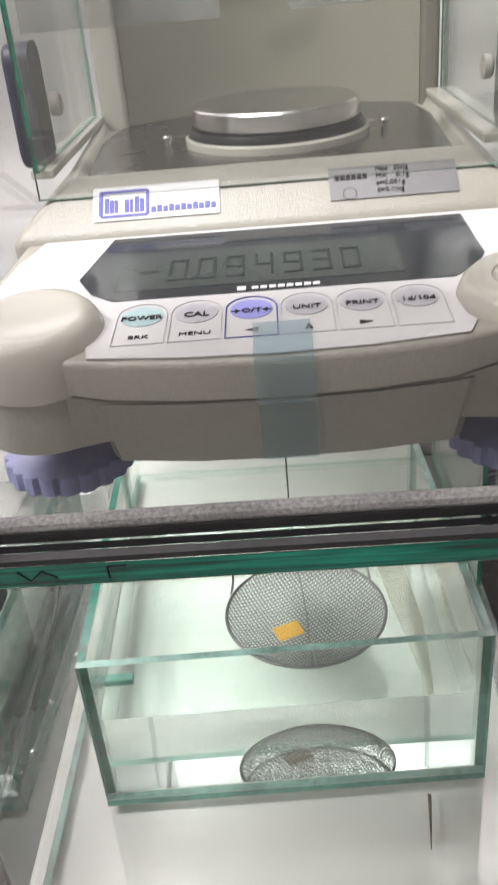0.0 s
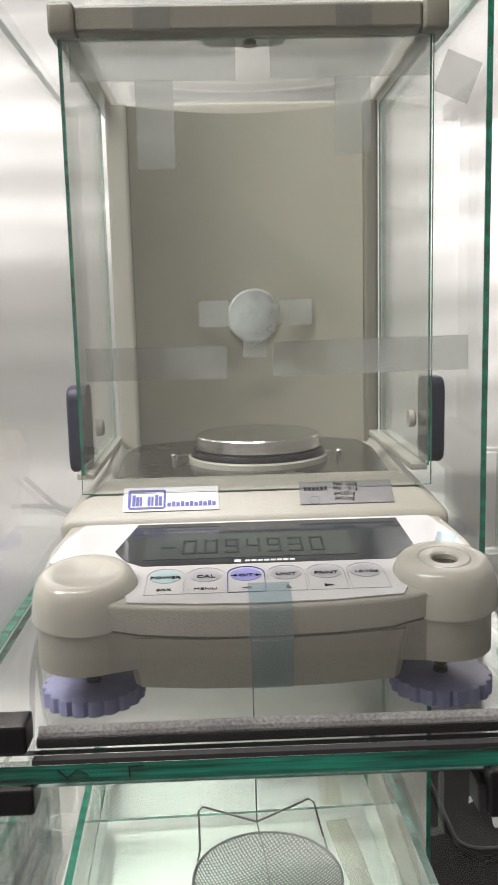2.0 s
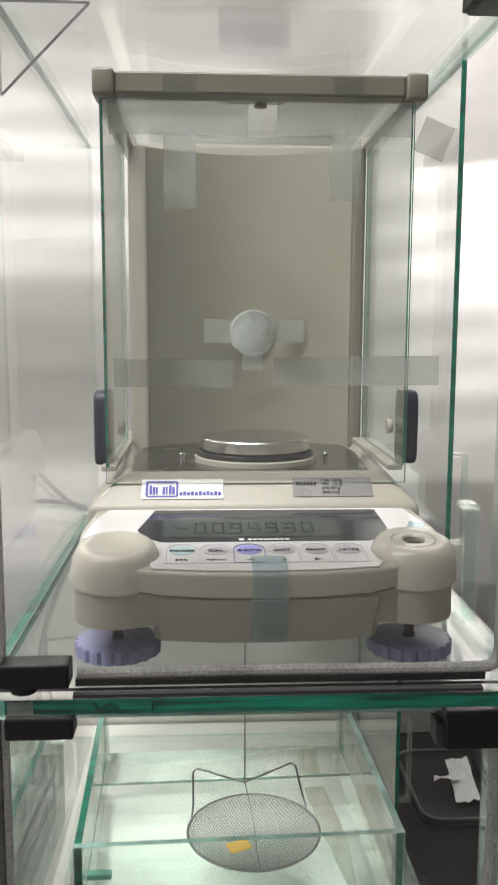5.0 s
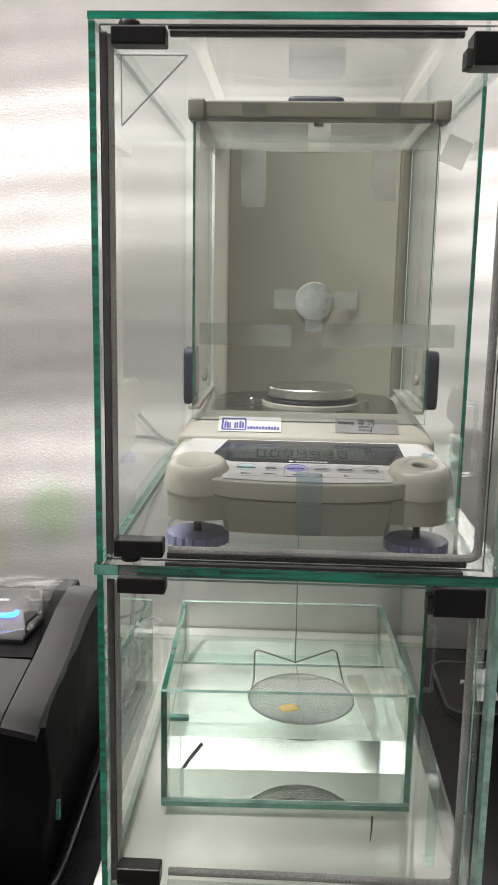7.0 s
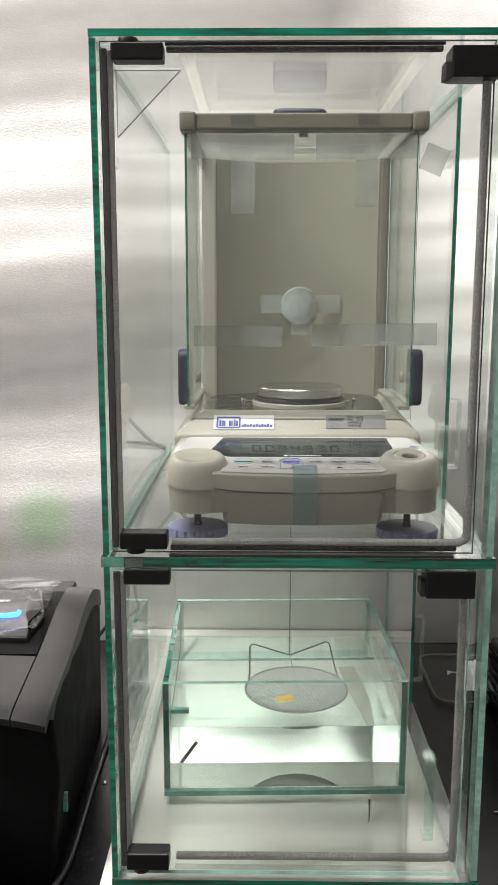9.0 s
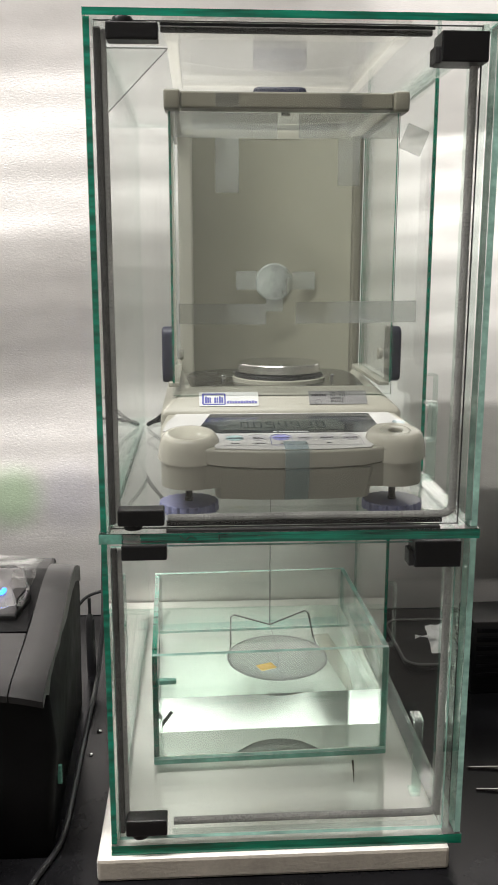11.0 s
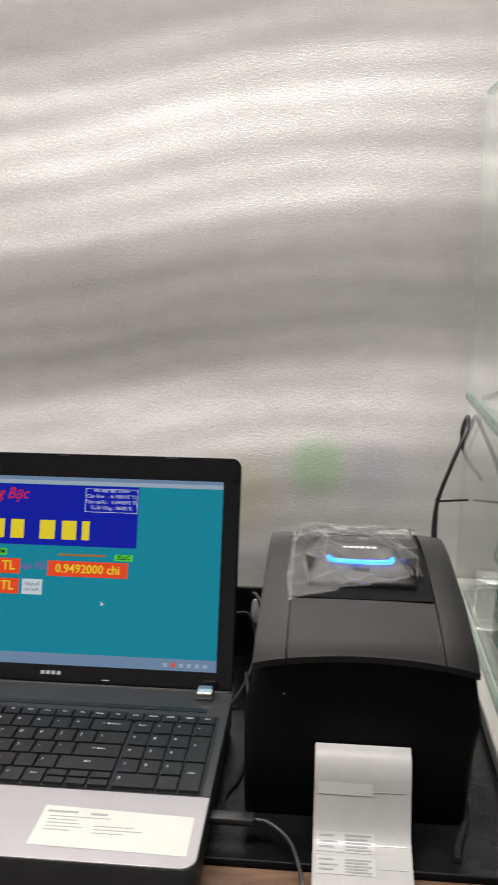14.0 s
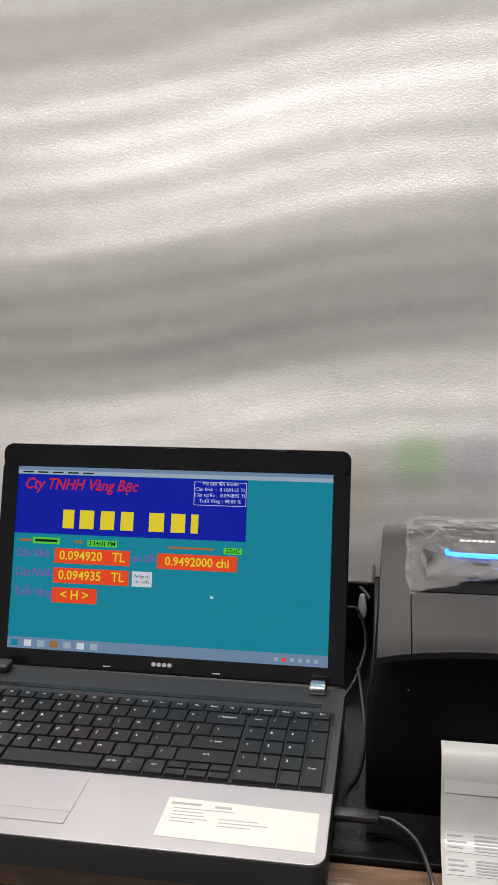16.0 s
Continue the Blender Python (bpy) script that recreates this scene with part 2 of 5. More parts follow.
def foil_material():
    """Aluminium-faced foam: embossed fine grain, three soft-edged coloured patches low down."""
    m = bpy.data.materials.new("foil_foam")
    m.use_nodes = True
    nt = m.node_tree
    b = nt.nodes["Principled BSDF"]
    b.inputs["Metallic"].default_value = 0.66
    b.inputs["Roughness"].default_value = 0.40
    geo = nt.nodes.new("ShaderNodeNewGeometry")
    mp = nt.nodes.new("ShaderNodeMapping")
    mp.inputs["Scale"].default_value = (0.45, 1, 1)
    nt.links.new(geo.outputs["Position"], mp.inputs["Vector"])
    fine = nt.nodes.new("ShaderNodeTexNoise")
    fine.inputs["Scale"].default_value, fine.inputs["Detail"].default_value = 600, 4
    nt.links.new(mp.outputs["Vector"], fine.inputs["Vector"])
    mid = nt.nodes.new("ShaderNodeTexNoise")
    mid.inputs["Scale"].default_value, mid.inputs["Detail"].default_value = 45, 3
    nt.links.new(mp.outputs["Vector"], mid.inputs["Vector"])
    add = nt.nodes.new("ShaderNodeMath")
    add.operation = "MULTIPLY_ADD"
    add.inputs[1].default_value = 0.3
    nt.links.new(mid.outputs["Fac"], add.inputs[0])
    nt.links.new(fine.outputs["Fac"], add.inputs[2])
    bump = nt.nodes.new("ShaderNodeBump")
    bump.inputs["Strength"].default_value, bump.inputs["Distance"].default_value = 0.38, 0.0008
    nt.links.new(add.outputs[0], bump.inputs["Height"])
    nt.links.new(bump.outputs["Normal"], b.inputs["Normal"])
    tone = nt.nodes.new("ShaderNodeMapRange")
    tone.inputs["To Min"].default_value, tone.inputs["To Max"].default_value = 0.63, 0.80
    nt.links.new(mid.outputs["Fac"], tone.inputs["Value"])
    base = nt.nodes.new("ShaderNodeCombineColor")
    for n, k in ((0, 1.0), (1, 0.975), (2, 0.95)):
        s = nt.nodes.new("ShaderNodeMath")
        s.operation = "MULTIPLY"
        s.inputs[1].default_value = k
        nt.links.new(tone.outputs["Result"], s.inputs[0])
        nt.links.new(s.outputs[0], base.inputs[n])
    col = base.outputs[0]
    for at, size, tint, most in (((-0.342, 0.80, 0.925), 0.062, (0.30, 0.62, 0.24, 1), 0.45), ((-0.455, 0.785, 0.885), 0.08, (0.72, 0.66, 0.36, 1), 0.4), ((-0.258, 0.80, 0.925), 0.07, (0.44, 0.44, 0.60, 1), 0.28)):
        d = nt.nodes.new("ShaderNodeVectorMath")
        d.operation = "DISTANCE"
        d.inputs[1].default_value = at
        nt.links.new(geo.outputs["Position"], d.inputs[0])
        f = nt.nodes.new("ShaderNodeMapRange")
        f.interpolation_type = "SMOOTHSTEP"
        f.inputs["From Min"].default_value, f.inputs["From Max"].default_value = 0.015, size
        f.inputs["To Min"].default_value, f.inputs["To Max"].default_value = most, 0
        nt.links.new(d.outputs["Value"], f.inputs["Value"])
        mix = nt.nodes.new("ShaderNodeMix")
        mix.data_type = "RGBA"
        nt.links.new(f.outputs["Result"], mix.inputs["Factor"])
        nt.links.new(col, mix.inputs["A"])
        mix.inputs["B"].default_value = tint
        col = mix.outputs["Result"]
    nt.links.new(col, b.inputs["Base Color"])
    return m


FOIL = foil_material()


# ---- building helpers ----
def world_place(ob):
    p = Vector((0, 0, 0))
    while ob:
        p += ob.location
        ob = ob.parent
    return p


def part(name, bm, mats, parent=None, label="", smooth=False):
    """One mesh object from a bmesh in world places; its origin goes to its middle."""
    if not isinstance(mats, (list, tuple)):
        mats = [mats]
    lo = [min(v.co[i] for v in bm.verts) for i in range(3)]
    hi = [max(v.co[i] for v in bm.verts) for i in range(3)]
    c = Vector([(a + b) / 2 for a, b in zip(lo, hi)])
    bm.transform(Matrix.Translation(-c))
    me = bpy.data.meshes.new(name)
    if smooth:
        for f in bm.faces:
            f.smooth = True
        for e in bm.edges:
            if len(e.link_faces) == 2 and e.calc_face_angle(0) > 0.6:
                e.smooth = False
    bm.to_mesh(me)
    bm.free()
    for m in mats:
        me.materials.append(m)
    ob = new(name, me)
    ob.location = c
    if parent is not None:
        ob.parent = parent
        ob.location = c - world_place(parent)
    if label:
        ob["label"] = label
    return ob


def thing(name, at, label, category, group="", kind=""):
    ob = new(name)
    ob.empty_display_size = 0.02
    ob.location = at
    return tagged(ob, label, category, group, kind)


def box(x0, x1, y0, y1, z0, z1, bevel=0.0, seg=2, bm=None, m=None):
    b = bmesh.new()
    r = bmesh.ops.create_cube(b, size=1.0)
    for v in b.verts:
        v.co = Vector((x0 + (v.co.x + 0.5) * (x1 - x0), y0 + (v.co.y + 0.5) * (y1 - y0), z0 + (v.co.z + 0.5) * (z1 - z0)))
    if bevel:
        bmesh.ops.bevel(b, geom=b.edges[:], offset=bevel, segments=seg, affect="EDGES", profile=0.5)
    if m is not None:
        b.transform(m)
    return joined(bm, b)


def joined(bm, b):
    if bm is None:
        return b
    me = bpy.data.meshes.new("joining")
    b.to_mesh(me)
    b.free()
    bm.from_mesh(me)
    bpy.data.meshes.remove(me)
    return bm


def prism(points, z0, z1, bevel=0.0, seg=3, top=None, bm=None, m=None):
    """Upright prism on a plan outline; top(x, y) may give the upper height."""
    b = bmesh.new()
    low = [b.verts.new((x, y, z0)) for x, y in points]
    up = [b.verts.new((x, y, top(x, y) if top else z1)) for x, y in points]
    b.faces.new(low[::-1])
    roof = b.faces.new(up)
    n = len(points)
    for i in range(n):
        b.faces.new((low[i], low[(i + 1) % n], up[(i + 1) % n], up[i]))
    bmesh.ops.recalc_face_normals(b, faces=b.faces[:])
    if bevel:
        bmesh.ops.bevel(b, geom=list(roof.edges), offset=bevel, segments=seg, affect="EDGES", profile=0.5)
    if m is not None:
        b.transform(m)
    return joined(bm, b)


def arc(cx, cy, r, a0, a1, n):
    return [(cx + r * math.cos(radians(a0 + (a1 - a0) * i / n)), cy + r * math.sin(radians(a0 + (a1 - a0) * i / n))) for i in range(n + 1)]


def rounded(x0, x1, y0, y1, r, n=5):
    return arc(x1 - r, y1 - r, r, 0, 90, n) + arc(x0 + r, y1 - r, r, 90, 180, n) + arc(x0 + r, y0 + r, r, 180, 270, n) + arc(x1 - r, y0 + r, r, 270, 360, n)


def lathe(profile, at, n=40, axis="z", bm=None):
    """Turned solid from (radius, height) pairs."""
    b = bmesh.new()
    rings = []
    for r, h in profile:
        if r < 1e-6:
            rings.append([b.verts.new((0, 0, h))])
        else:
            rings.append([b.verts.new((r * math.cos(2 * math.pi * i / n), r * math.sin(2 * math.pi * i / n), h)) for i in range(n)])
    for a, c in zip(rings, rings[1:]):
        for i in range(n):
            j = (i + 1) % n
            if len(a) == 1 and len(c) > 1:
                b.faces.new((a[0], c[i], c[j]))
            elif len(c) == 1 and len(a) > 1:
                b.faces.new((a[i], a[j], c[0]))
            elif len(a) > 1:
                b.faces.new((a[i], a[j], c[j], c[i]))
    bmesh.ops.recalc_face_normals(b, faces=b.faces[:])
    if axis == "y":
        b.transform(pose(0, 0, 0, 90))
    elif axis == "x":
        b.transform(pose(0, 0, 0, 0, 90))
    b.transform(Matrix.Translation(at))
    return joined(bm, b)


def curve_points(points, steps=6):
    """Smooth line through points."""
    p = [Vector(q) for q in points]
    p = [p[0] * 2 - p[1]] + p + [p[-1] * 2 - p[-2]]
    out = []
    for i in range(1, len(p) - 2):
        for k in range(steps):
            t = k / steps
            out.append(0.5 * ((2 * p[i]) + (p[i + 1] - p[i - 1]) * t + (2 * p[i - 1] - 5 * p[i] + 4 * p[i + 1] - p[i + 2]) * t * t + (3 * p[i] - p[i - 1] - 3 * p[i + 1] + p[i + 2]) * t ** 3))
    out.append(p[-2])
    return out


def tube(points, r, n=8, bm=None, smooth_steps=0, closed=False):
    pts = curve_points(points, smooth_steps) if smooth_steps else [Vector(q) for q in points]
    b = bmesh.new()
    rings = []
    count = len(pts)
    side = None
    for i, q in enumerate(pts):
        if closed:
            d = pts[(i + 1) % count] - pts[i - 1]
        else:
            d = pts[min(i + 1, count - 1)] - pts[max(i - 1, 0)]
        d.normalize()
        if side is None:
            side = d.orthogonal().normalized()
        else:
            side = (side - d * side.dot(d)).normalized()
        other = d.cross(side)
        rings.append([b.verts.new(q + r * (math.cos(2 * math.pi * k / n) * side + math.sin(2 * math.pi * k / n) * other)) for k in range(n)])
    for i in range(count if closed else count - 1):
        a, c = rings[i], rings[(i + 1) % count]
        for k in range(n):
            b.faces.new((a[k], a[(k + 1) % n], c[(k + 1) % n], c[k]))
    if not closed:
        b.faces.new(rings[0][::-1])
        b.faces.new(rings[-1])
    bmesh.ops.recalc_face_normals(b, faces=b.faces[:])
    return joined(bm, b)


def pane(name, x0, x1, y0, y1, z0, z1, parent, mats, label=""):
    """A glass sheet: its two large faces are clear, its narrow edges are green."""
    b = box(x0, x1, y0, y1, z0, z1)
    size = (x1 - x0, y1 - y0, z1 - z0)
    thin = size.index(min(size))
    for f in b.faces:
        f.material_index = 0 if abs(f.normal[thin]) > 0.9 else 2 if len(mats) > 2 and f.normal.y > 0.9 else 1
    return part(name, b, mats, parent, label)


def lettering(name, text, m, size, mat, parent, align="CENTER", depth=0.00012, wide=1.0, bold=0.0, slant=0.0):
    """Words in the built-in font, laid by the matrix m (x along the line, z out of the face)."""
    cu = bpy.data.curves.new(name, "FONT")
    cu.shear = slant
    cu.body, cu.size, cu.align_x, cu.align_y, cu.extrude, cu.resolution_u, cu.offset = text, size, align, "CENTER", depth, 2, bold
    tmp = bpy.data.objects.new(name, cu)
    scene.collection.objects.link(tmp)
    me = bpy.data.meshes.new_from_object(tmp.evaluated_get(bpy.context.evaluated_depsgraph_get()))
    bpy.data.objects.remove(tmp)
    bpy.data.curves.remove(cu)
    b = bmesh.new()
    b.from_mesh(me)
    bpy.data.meshes.remove(me)
    b.transform(Matrix.Diagonal((wide, 1, 1, 1)))
    b.transform(m)
    return part(name, b, mat, parent)


def slab_on(m, x0, x1, y0, y1, t=0.0002, r=0.0, bm=None):
    """A flat piece lying on the face that m describes."""
    if r:
        return prism(rounded(x0, x1, y0, y1, r), 0, t, bm=bm, m=m)
    return box(x0, x1, y0, y1, 0, t, bm=bm, m=m)


# ---- room ----
ZT = 0.757
tagged(part("floor", box(-2.6, 1.8, -2.4, 0.95, -0.1, 0.0), FLOOR), "grey tiled floor of the small room", "floor", kind="structure")
tagged(part("ceiling", box(-2.6, 1.8, -2.4, 0.95, 2.7, 2.8), CEIL), "white painted ceiling", "ceiling", kind="structure")
tagged(part("wall_north", box(-2.6, 1.8, 0.87, 0.95, 0.0, 2.7), WALL), "plain wall behind the silver foil", "wall", kind="structure")
tagged(part("wall_south", box(-2.6, 1.8, -2.5, -2.4, 0.0, 2.7), WALL), "plain painted wall", "wall", kind="structure")
tagged(part("wall_west", box(-2.7, -2.6, -2.4, 0.95, 0.0, 2.7), WALL), "plain painted wall", "wall", kind="structure")
tagged(part("wall_east", box(1.8, 1.9, -2.4, 0.95, 0.0, 2.7), WALL), "plain painted wall", "wall", kind="structure")


# the sheet's lean against its height, summed up into its depth: it tips back where it shines, hangs over where it is dark
LEAN_AT = [0.70, 0.85, 0.90, 0.95, 1.00, 1.03, 1.06, 1.12, 1.18, 1.215, 1.25, 1.27, 1.35, 1.45, 1.48, 1.54, 1.62, 1.75, 2.40]
LEAN_BY = [0.12, 0.20, 0.28, 0.35, 0.31, 0.15, -0.01, -0.08, -0.08, -0.01, 0.13, 0.155, 0.13, 0.085, -0.02, -0.14, -0.12, -0.09, -0.05]
DEPTH_AT = np.linspace(0.60, 2.60, 1001)
DEPTH_BY = np.cumsum(np.interp(DEPTH_AT, LEAN_AT, LEAN_BY)) * 0.002
DEPTH_BY -= np.interp(1.2, DEPTH_AT, DEPTH_BY)
FLAT_BY = np.cumsum(np.interp(DEPTH_AT, [0.70, 0.95, 1.06, 1.25, 1.35, 1.45, 1.60, 2.40], [0.20, 0.34, 0.30, 0.21, 0.15, 0.09, -0.05, -0.06])) * 0.002
FLAT_BY -= np.interp(1.2, DEPTH_AT, FLAT_BY)


def foil_depth(x, z):
    """How far the loose sheet leans: broad sagging waves with finer ripples, its foot drawn out onto the table."""
    s = z - 0.07 * (x + 0.7) - 0.02 * math.sin(2.6 * x + 1.4)
    k = min(1.0, max(0.0, (x - 0.02) / 0.18))
    k = k * k * (3 - 2 * k)
    y = (1 - k) * float(np.interp(s, DEPTH_AT, DEPTH_BY)) + k * float(np.interp(s, DEPTH_AT, FLAT_BY))
    y += 0.00034 * math.sin(2 * math.pi * (s + 0.02 * math.sin(5 * x)) / 0.115 + 1.1 + 0.8 * math.sin(1.7 * x))
    y += 0.0002 * math.sin(2 * math.pi * (s + 0.015 * math.sin(7 * x + 1)) / 0.048 + 2.0 * math.sin(2.3 * x + 0.5))
    y += 0.004 * noise.noise(Vector((x * 2.2, s * 5, 3.1)))
    y += 0.0007 * noise.noise(Vector((x * 5, s * 19, 9.7)))
    y = max(0.768, min(0.861, 0.831 + y))
    return y - 0.52 * max(0.0, min(x, 0.42) - 0.15) ** 1.3 * min(1.0, max(0.0, (z - 0.80) / 0.15))


bm = bmesh.new()
NX, NZ = 130, 330
grid = []
for i in range(NX + 1):
    x = -1.7 + 2.9 * i / NX
    grid.append([bm.verts.new((x, foil_depth(x, 0.758 + 1.517 * j / NZ), 0.758 + 1.517 * j / NZ)) for j in range(NZ + 1)])
for i in range(NX):
    for j in range(NZ):
        bm.faces.new((grid[i][j], grid[i + 1][j], grid[i + 1][j + 1], grid[i][j + 1]))
back = bmesh.ops.extrude_face_region(bm, geom=bm.faces[:])
for v in back["geom"]:
    if isinstance(v, bmesh.types.BMVert):
        v.co.y = 0.868
bmesh.ops.recalc_face_normals(bm, faces=bm.faces[:])
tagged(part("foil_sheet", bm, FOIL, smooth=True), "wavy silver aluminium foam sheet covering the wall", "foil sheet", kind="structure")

# ---- table ----
table = thing("table", (-0.4, 0.5, 0), "black glossy table with a worn brown wooden front edge", "table")
part("tabletop", box(-1.6, 1.1, 0.192, 0.83, ZT - 0.012, ZT, 0.0015), TABLE, table, "glossy black top")
part("front_edge", box(-1.6, 1.1, 0.165, 0.1915, ZT - 0.04, ZT - 0.005, 0.003), WOOD, table, "worn brown wooden edge strip")
part("apron", box(-1.55, 1.05, 0.2, 0.23, ZT - 0.16, ZT - 0.0125, 0.002), DARK_WOOD, table)
for x in (-1.5, 1.0):
    for y in (0.24, 0.78):
        part("leg", box(x - 0.03, x + 0.03, y - 0.03, y + 0.03, 0.0, ZT - 0.0125, 0.003), DARK_WOOD, table)

# ---- white slab under the cabinet ----
ZB = 0.7775
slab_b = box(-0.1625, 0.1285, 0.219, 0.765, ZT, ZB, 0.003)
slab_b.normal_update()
# all but the top and left faces take a darker colour, as painted shade
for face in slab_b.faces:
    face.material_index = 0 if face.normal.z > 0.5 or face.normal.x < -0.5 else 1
tagged(part("base_slab", slab_b, [STONE, STONE_SHADE]), "thick white stone slab with shade painted on its front and right sides", "slab")

# ---- glass cabinet ----
X0, X1, Y0, Y1 = -0.1505, 0.137, 0.226, 0.717
cabinet = thing("glass_cabinet", (0, 0.47, ZB), "two-storey glass cabinet with green edges on a white slab", "cabinet")
G = [GLASS, EDGE]
GC = [GLASS, EDGE, EDGE_CLEAR]
MARKS = ((-0.091, 0.0062, -0.087, 0.0022), (-0.087, 0.0022, -0.083, 0.0058), (-0.083, 0.0058, -0.078, 0.0030), (-0.0615, 0.0062, -0.0612, 0.0016), (-0.0615, 0.0062, -0.055, 0.0064))
Z1, Z2, Z3 = 0.7865, 1.0445, 1.4185
pane("bottom_pane", X0, X1 + 0.002, Y0 - 0.002, Y1, ZB + 0.0005, Z1, cabinet, GC)
shelf = pane("shelf", X0 - 0.001, X1 + 0.002, Y0 - 0.004, Y1, Z2, 1.0525, cabinet, [GLASS, EDGE_SHELF, EDGE_CLEAR])
part("clear_patch", box(-0.1335, -0.1205, Y0 - 0.0046, Y0 - 0.0041, Z2 + 0.0004, 1.0521), TAPE, shelf, "clear tape on the edge")
part("edge_tip", box(X0 - 0.001, -0.1345, Y0 - 0.0046, Y0 - 0.0041, Z2 + 0.0004, 1.0521), EDGE_DARK, shelf, "bright green polished tip")
for ma, mb, mc, md in MARKS:
    part("pen_mark", tube([(ma, Y0 - 0.0042, Z2 + mb), (mc, Y0 - 0.0042, Z2 + md)], 0.00026, 5), BLACK, shelf, "black pen mark")
pane("top_pane", X0, X1 + 0.002, Y0 - 0.002, Y1, Z3 - 0.005, Z3, cabinet, GC)
for za, zb in ((Z1 + 0.0004, Z2 - 0.0004), (1.0529, Z3 - 0.0054)):
    pane("side_pane", X0, X0 + 0.0045, Y0, Y1 - 0.006, za, zb, cabinet, GC)
    pane("back_pane", X0, X1, Y1 - 0.0055, Y1 - 0.0005, za, zb, cabinet, [GLASS, EDGE_CLEAR])
    pane("front_post", X1 - 0.013, X1 - 0.0085, Y0 + 0.004, Y0 + 0.04, za, zb, cabinet, [GLASS, EDGE_CLEAR])
    pane("front_post", X1 - 0.0038, X1 + 0.001, Y0, Y0 + 0.016, za, zb, cabinet, [GLASS, EDGE_PALE])
    part("rail", box(X1 - 0.014, X1 + 0.001, Y0 + 0.042, Y1 - 0.007, za, za + 0.004, 0.0005), ACRYLIC, cabinet, "clear sliding track")
    part("rail", box(X1 - 0.014, X1 + 0.001, Y0 + 0.042, Y1 - 0.007, zb - 0.004, zb, 0.0005), ACRYLIC, cabinet, "clear sliding track")


def grip(x, y, z0, z1, reach, parent):
    """Clear D-shaped grip that stands off a pane; reach gives its direction."""
    dx, dy = reach
    d = max(abs(dx), abs(dy))
    h = z1 - z0
    t = 0.0028
    outer = [(0, 0), (d - 0.004, 0)] + arc(d - 0.004, 0.004, 0.004, -90, 0, 5) + arc(d - 0.004, h - 0.004, 0.004, 0, 90, 5) + [(0, h)]
    inner = [(0, h - t), (d - 0.005, h - t)] + arc(d - 0.005, h - t - 0.0022, 0.0022, 90, 0, 4) + arc(d - 0.005, t + 0.0022, 0.0022, 0, -90, 4) + [(0, t)]
    out = Vector((dx, dy, 0)).normalized()
    side = out.cross(Vector((0, 0, 1)))
    m = Matrix(((out.x, 0, side.x, x), (out.y, 0, side.y, y), (0, 1, 0, z0), (0, 0, 0, 1)))
    b = prism(outer + inner, -0.0036, 0.0036, m=m)
    b.normal_update()
    for f in b.faces:
        if abs(f.normal.dot(side)) > 0.9:
            f.material_index = 1
    return part("grip", b, [EDGE_CLEAR, ACRYLIC], parent, "clear acrylic grip")


# sliding side panes, pushed to the rear, with a grip each
up_slide = pane("sliding_pane", X1 - 0.004, X1 - 0.0005, 0.387, 0.70, 1.0575, 1.409, cabinet, G)
low_slide = pane("sliding_pane", X1 - 0.004, X1 - 0.0005, 0.515, 0.705, Z1 + 0.005, Z2 - 0.005, cabinet, G)
grip(X1, 0.392, 1.086, 1.151, (0.011, 0), up_slide)
grip(X1, 0.522, 0.816, 0.894, (0.011, 0), low_slide)

# triangular corner brace and its polished edges
brace = bmesh.new()
tri_pts = [(X0 + 0.0047, Z3 - 0.0056), (-0.0965, Z3 - 0.0056), (X0 + 0.0047, 1.3635)]
fa = [brace.verts.new((x, 0.309, z)) for x, z in tri_pts]
fb2 = [brace.verts.new((x, 0.3135, z)) for x, z in tri_pts]
brace.faces.new(fa)
brace.faces.new(fb2[::-1])
for i in range(3):
    brace.faces.new((fa[i], fb2[i], fb2[(i + 1) % 3], fa[(i + 1) % 3])).material_index = 1
bmesh.ops.recalc_face_normals(brace, faces=brace.faces[:])
part("corner_brace", brace, [GLASS, GREY_PRINT], cabinet, "triangular glass corner brace")

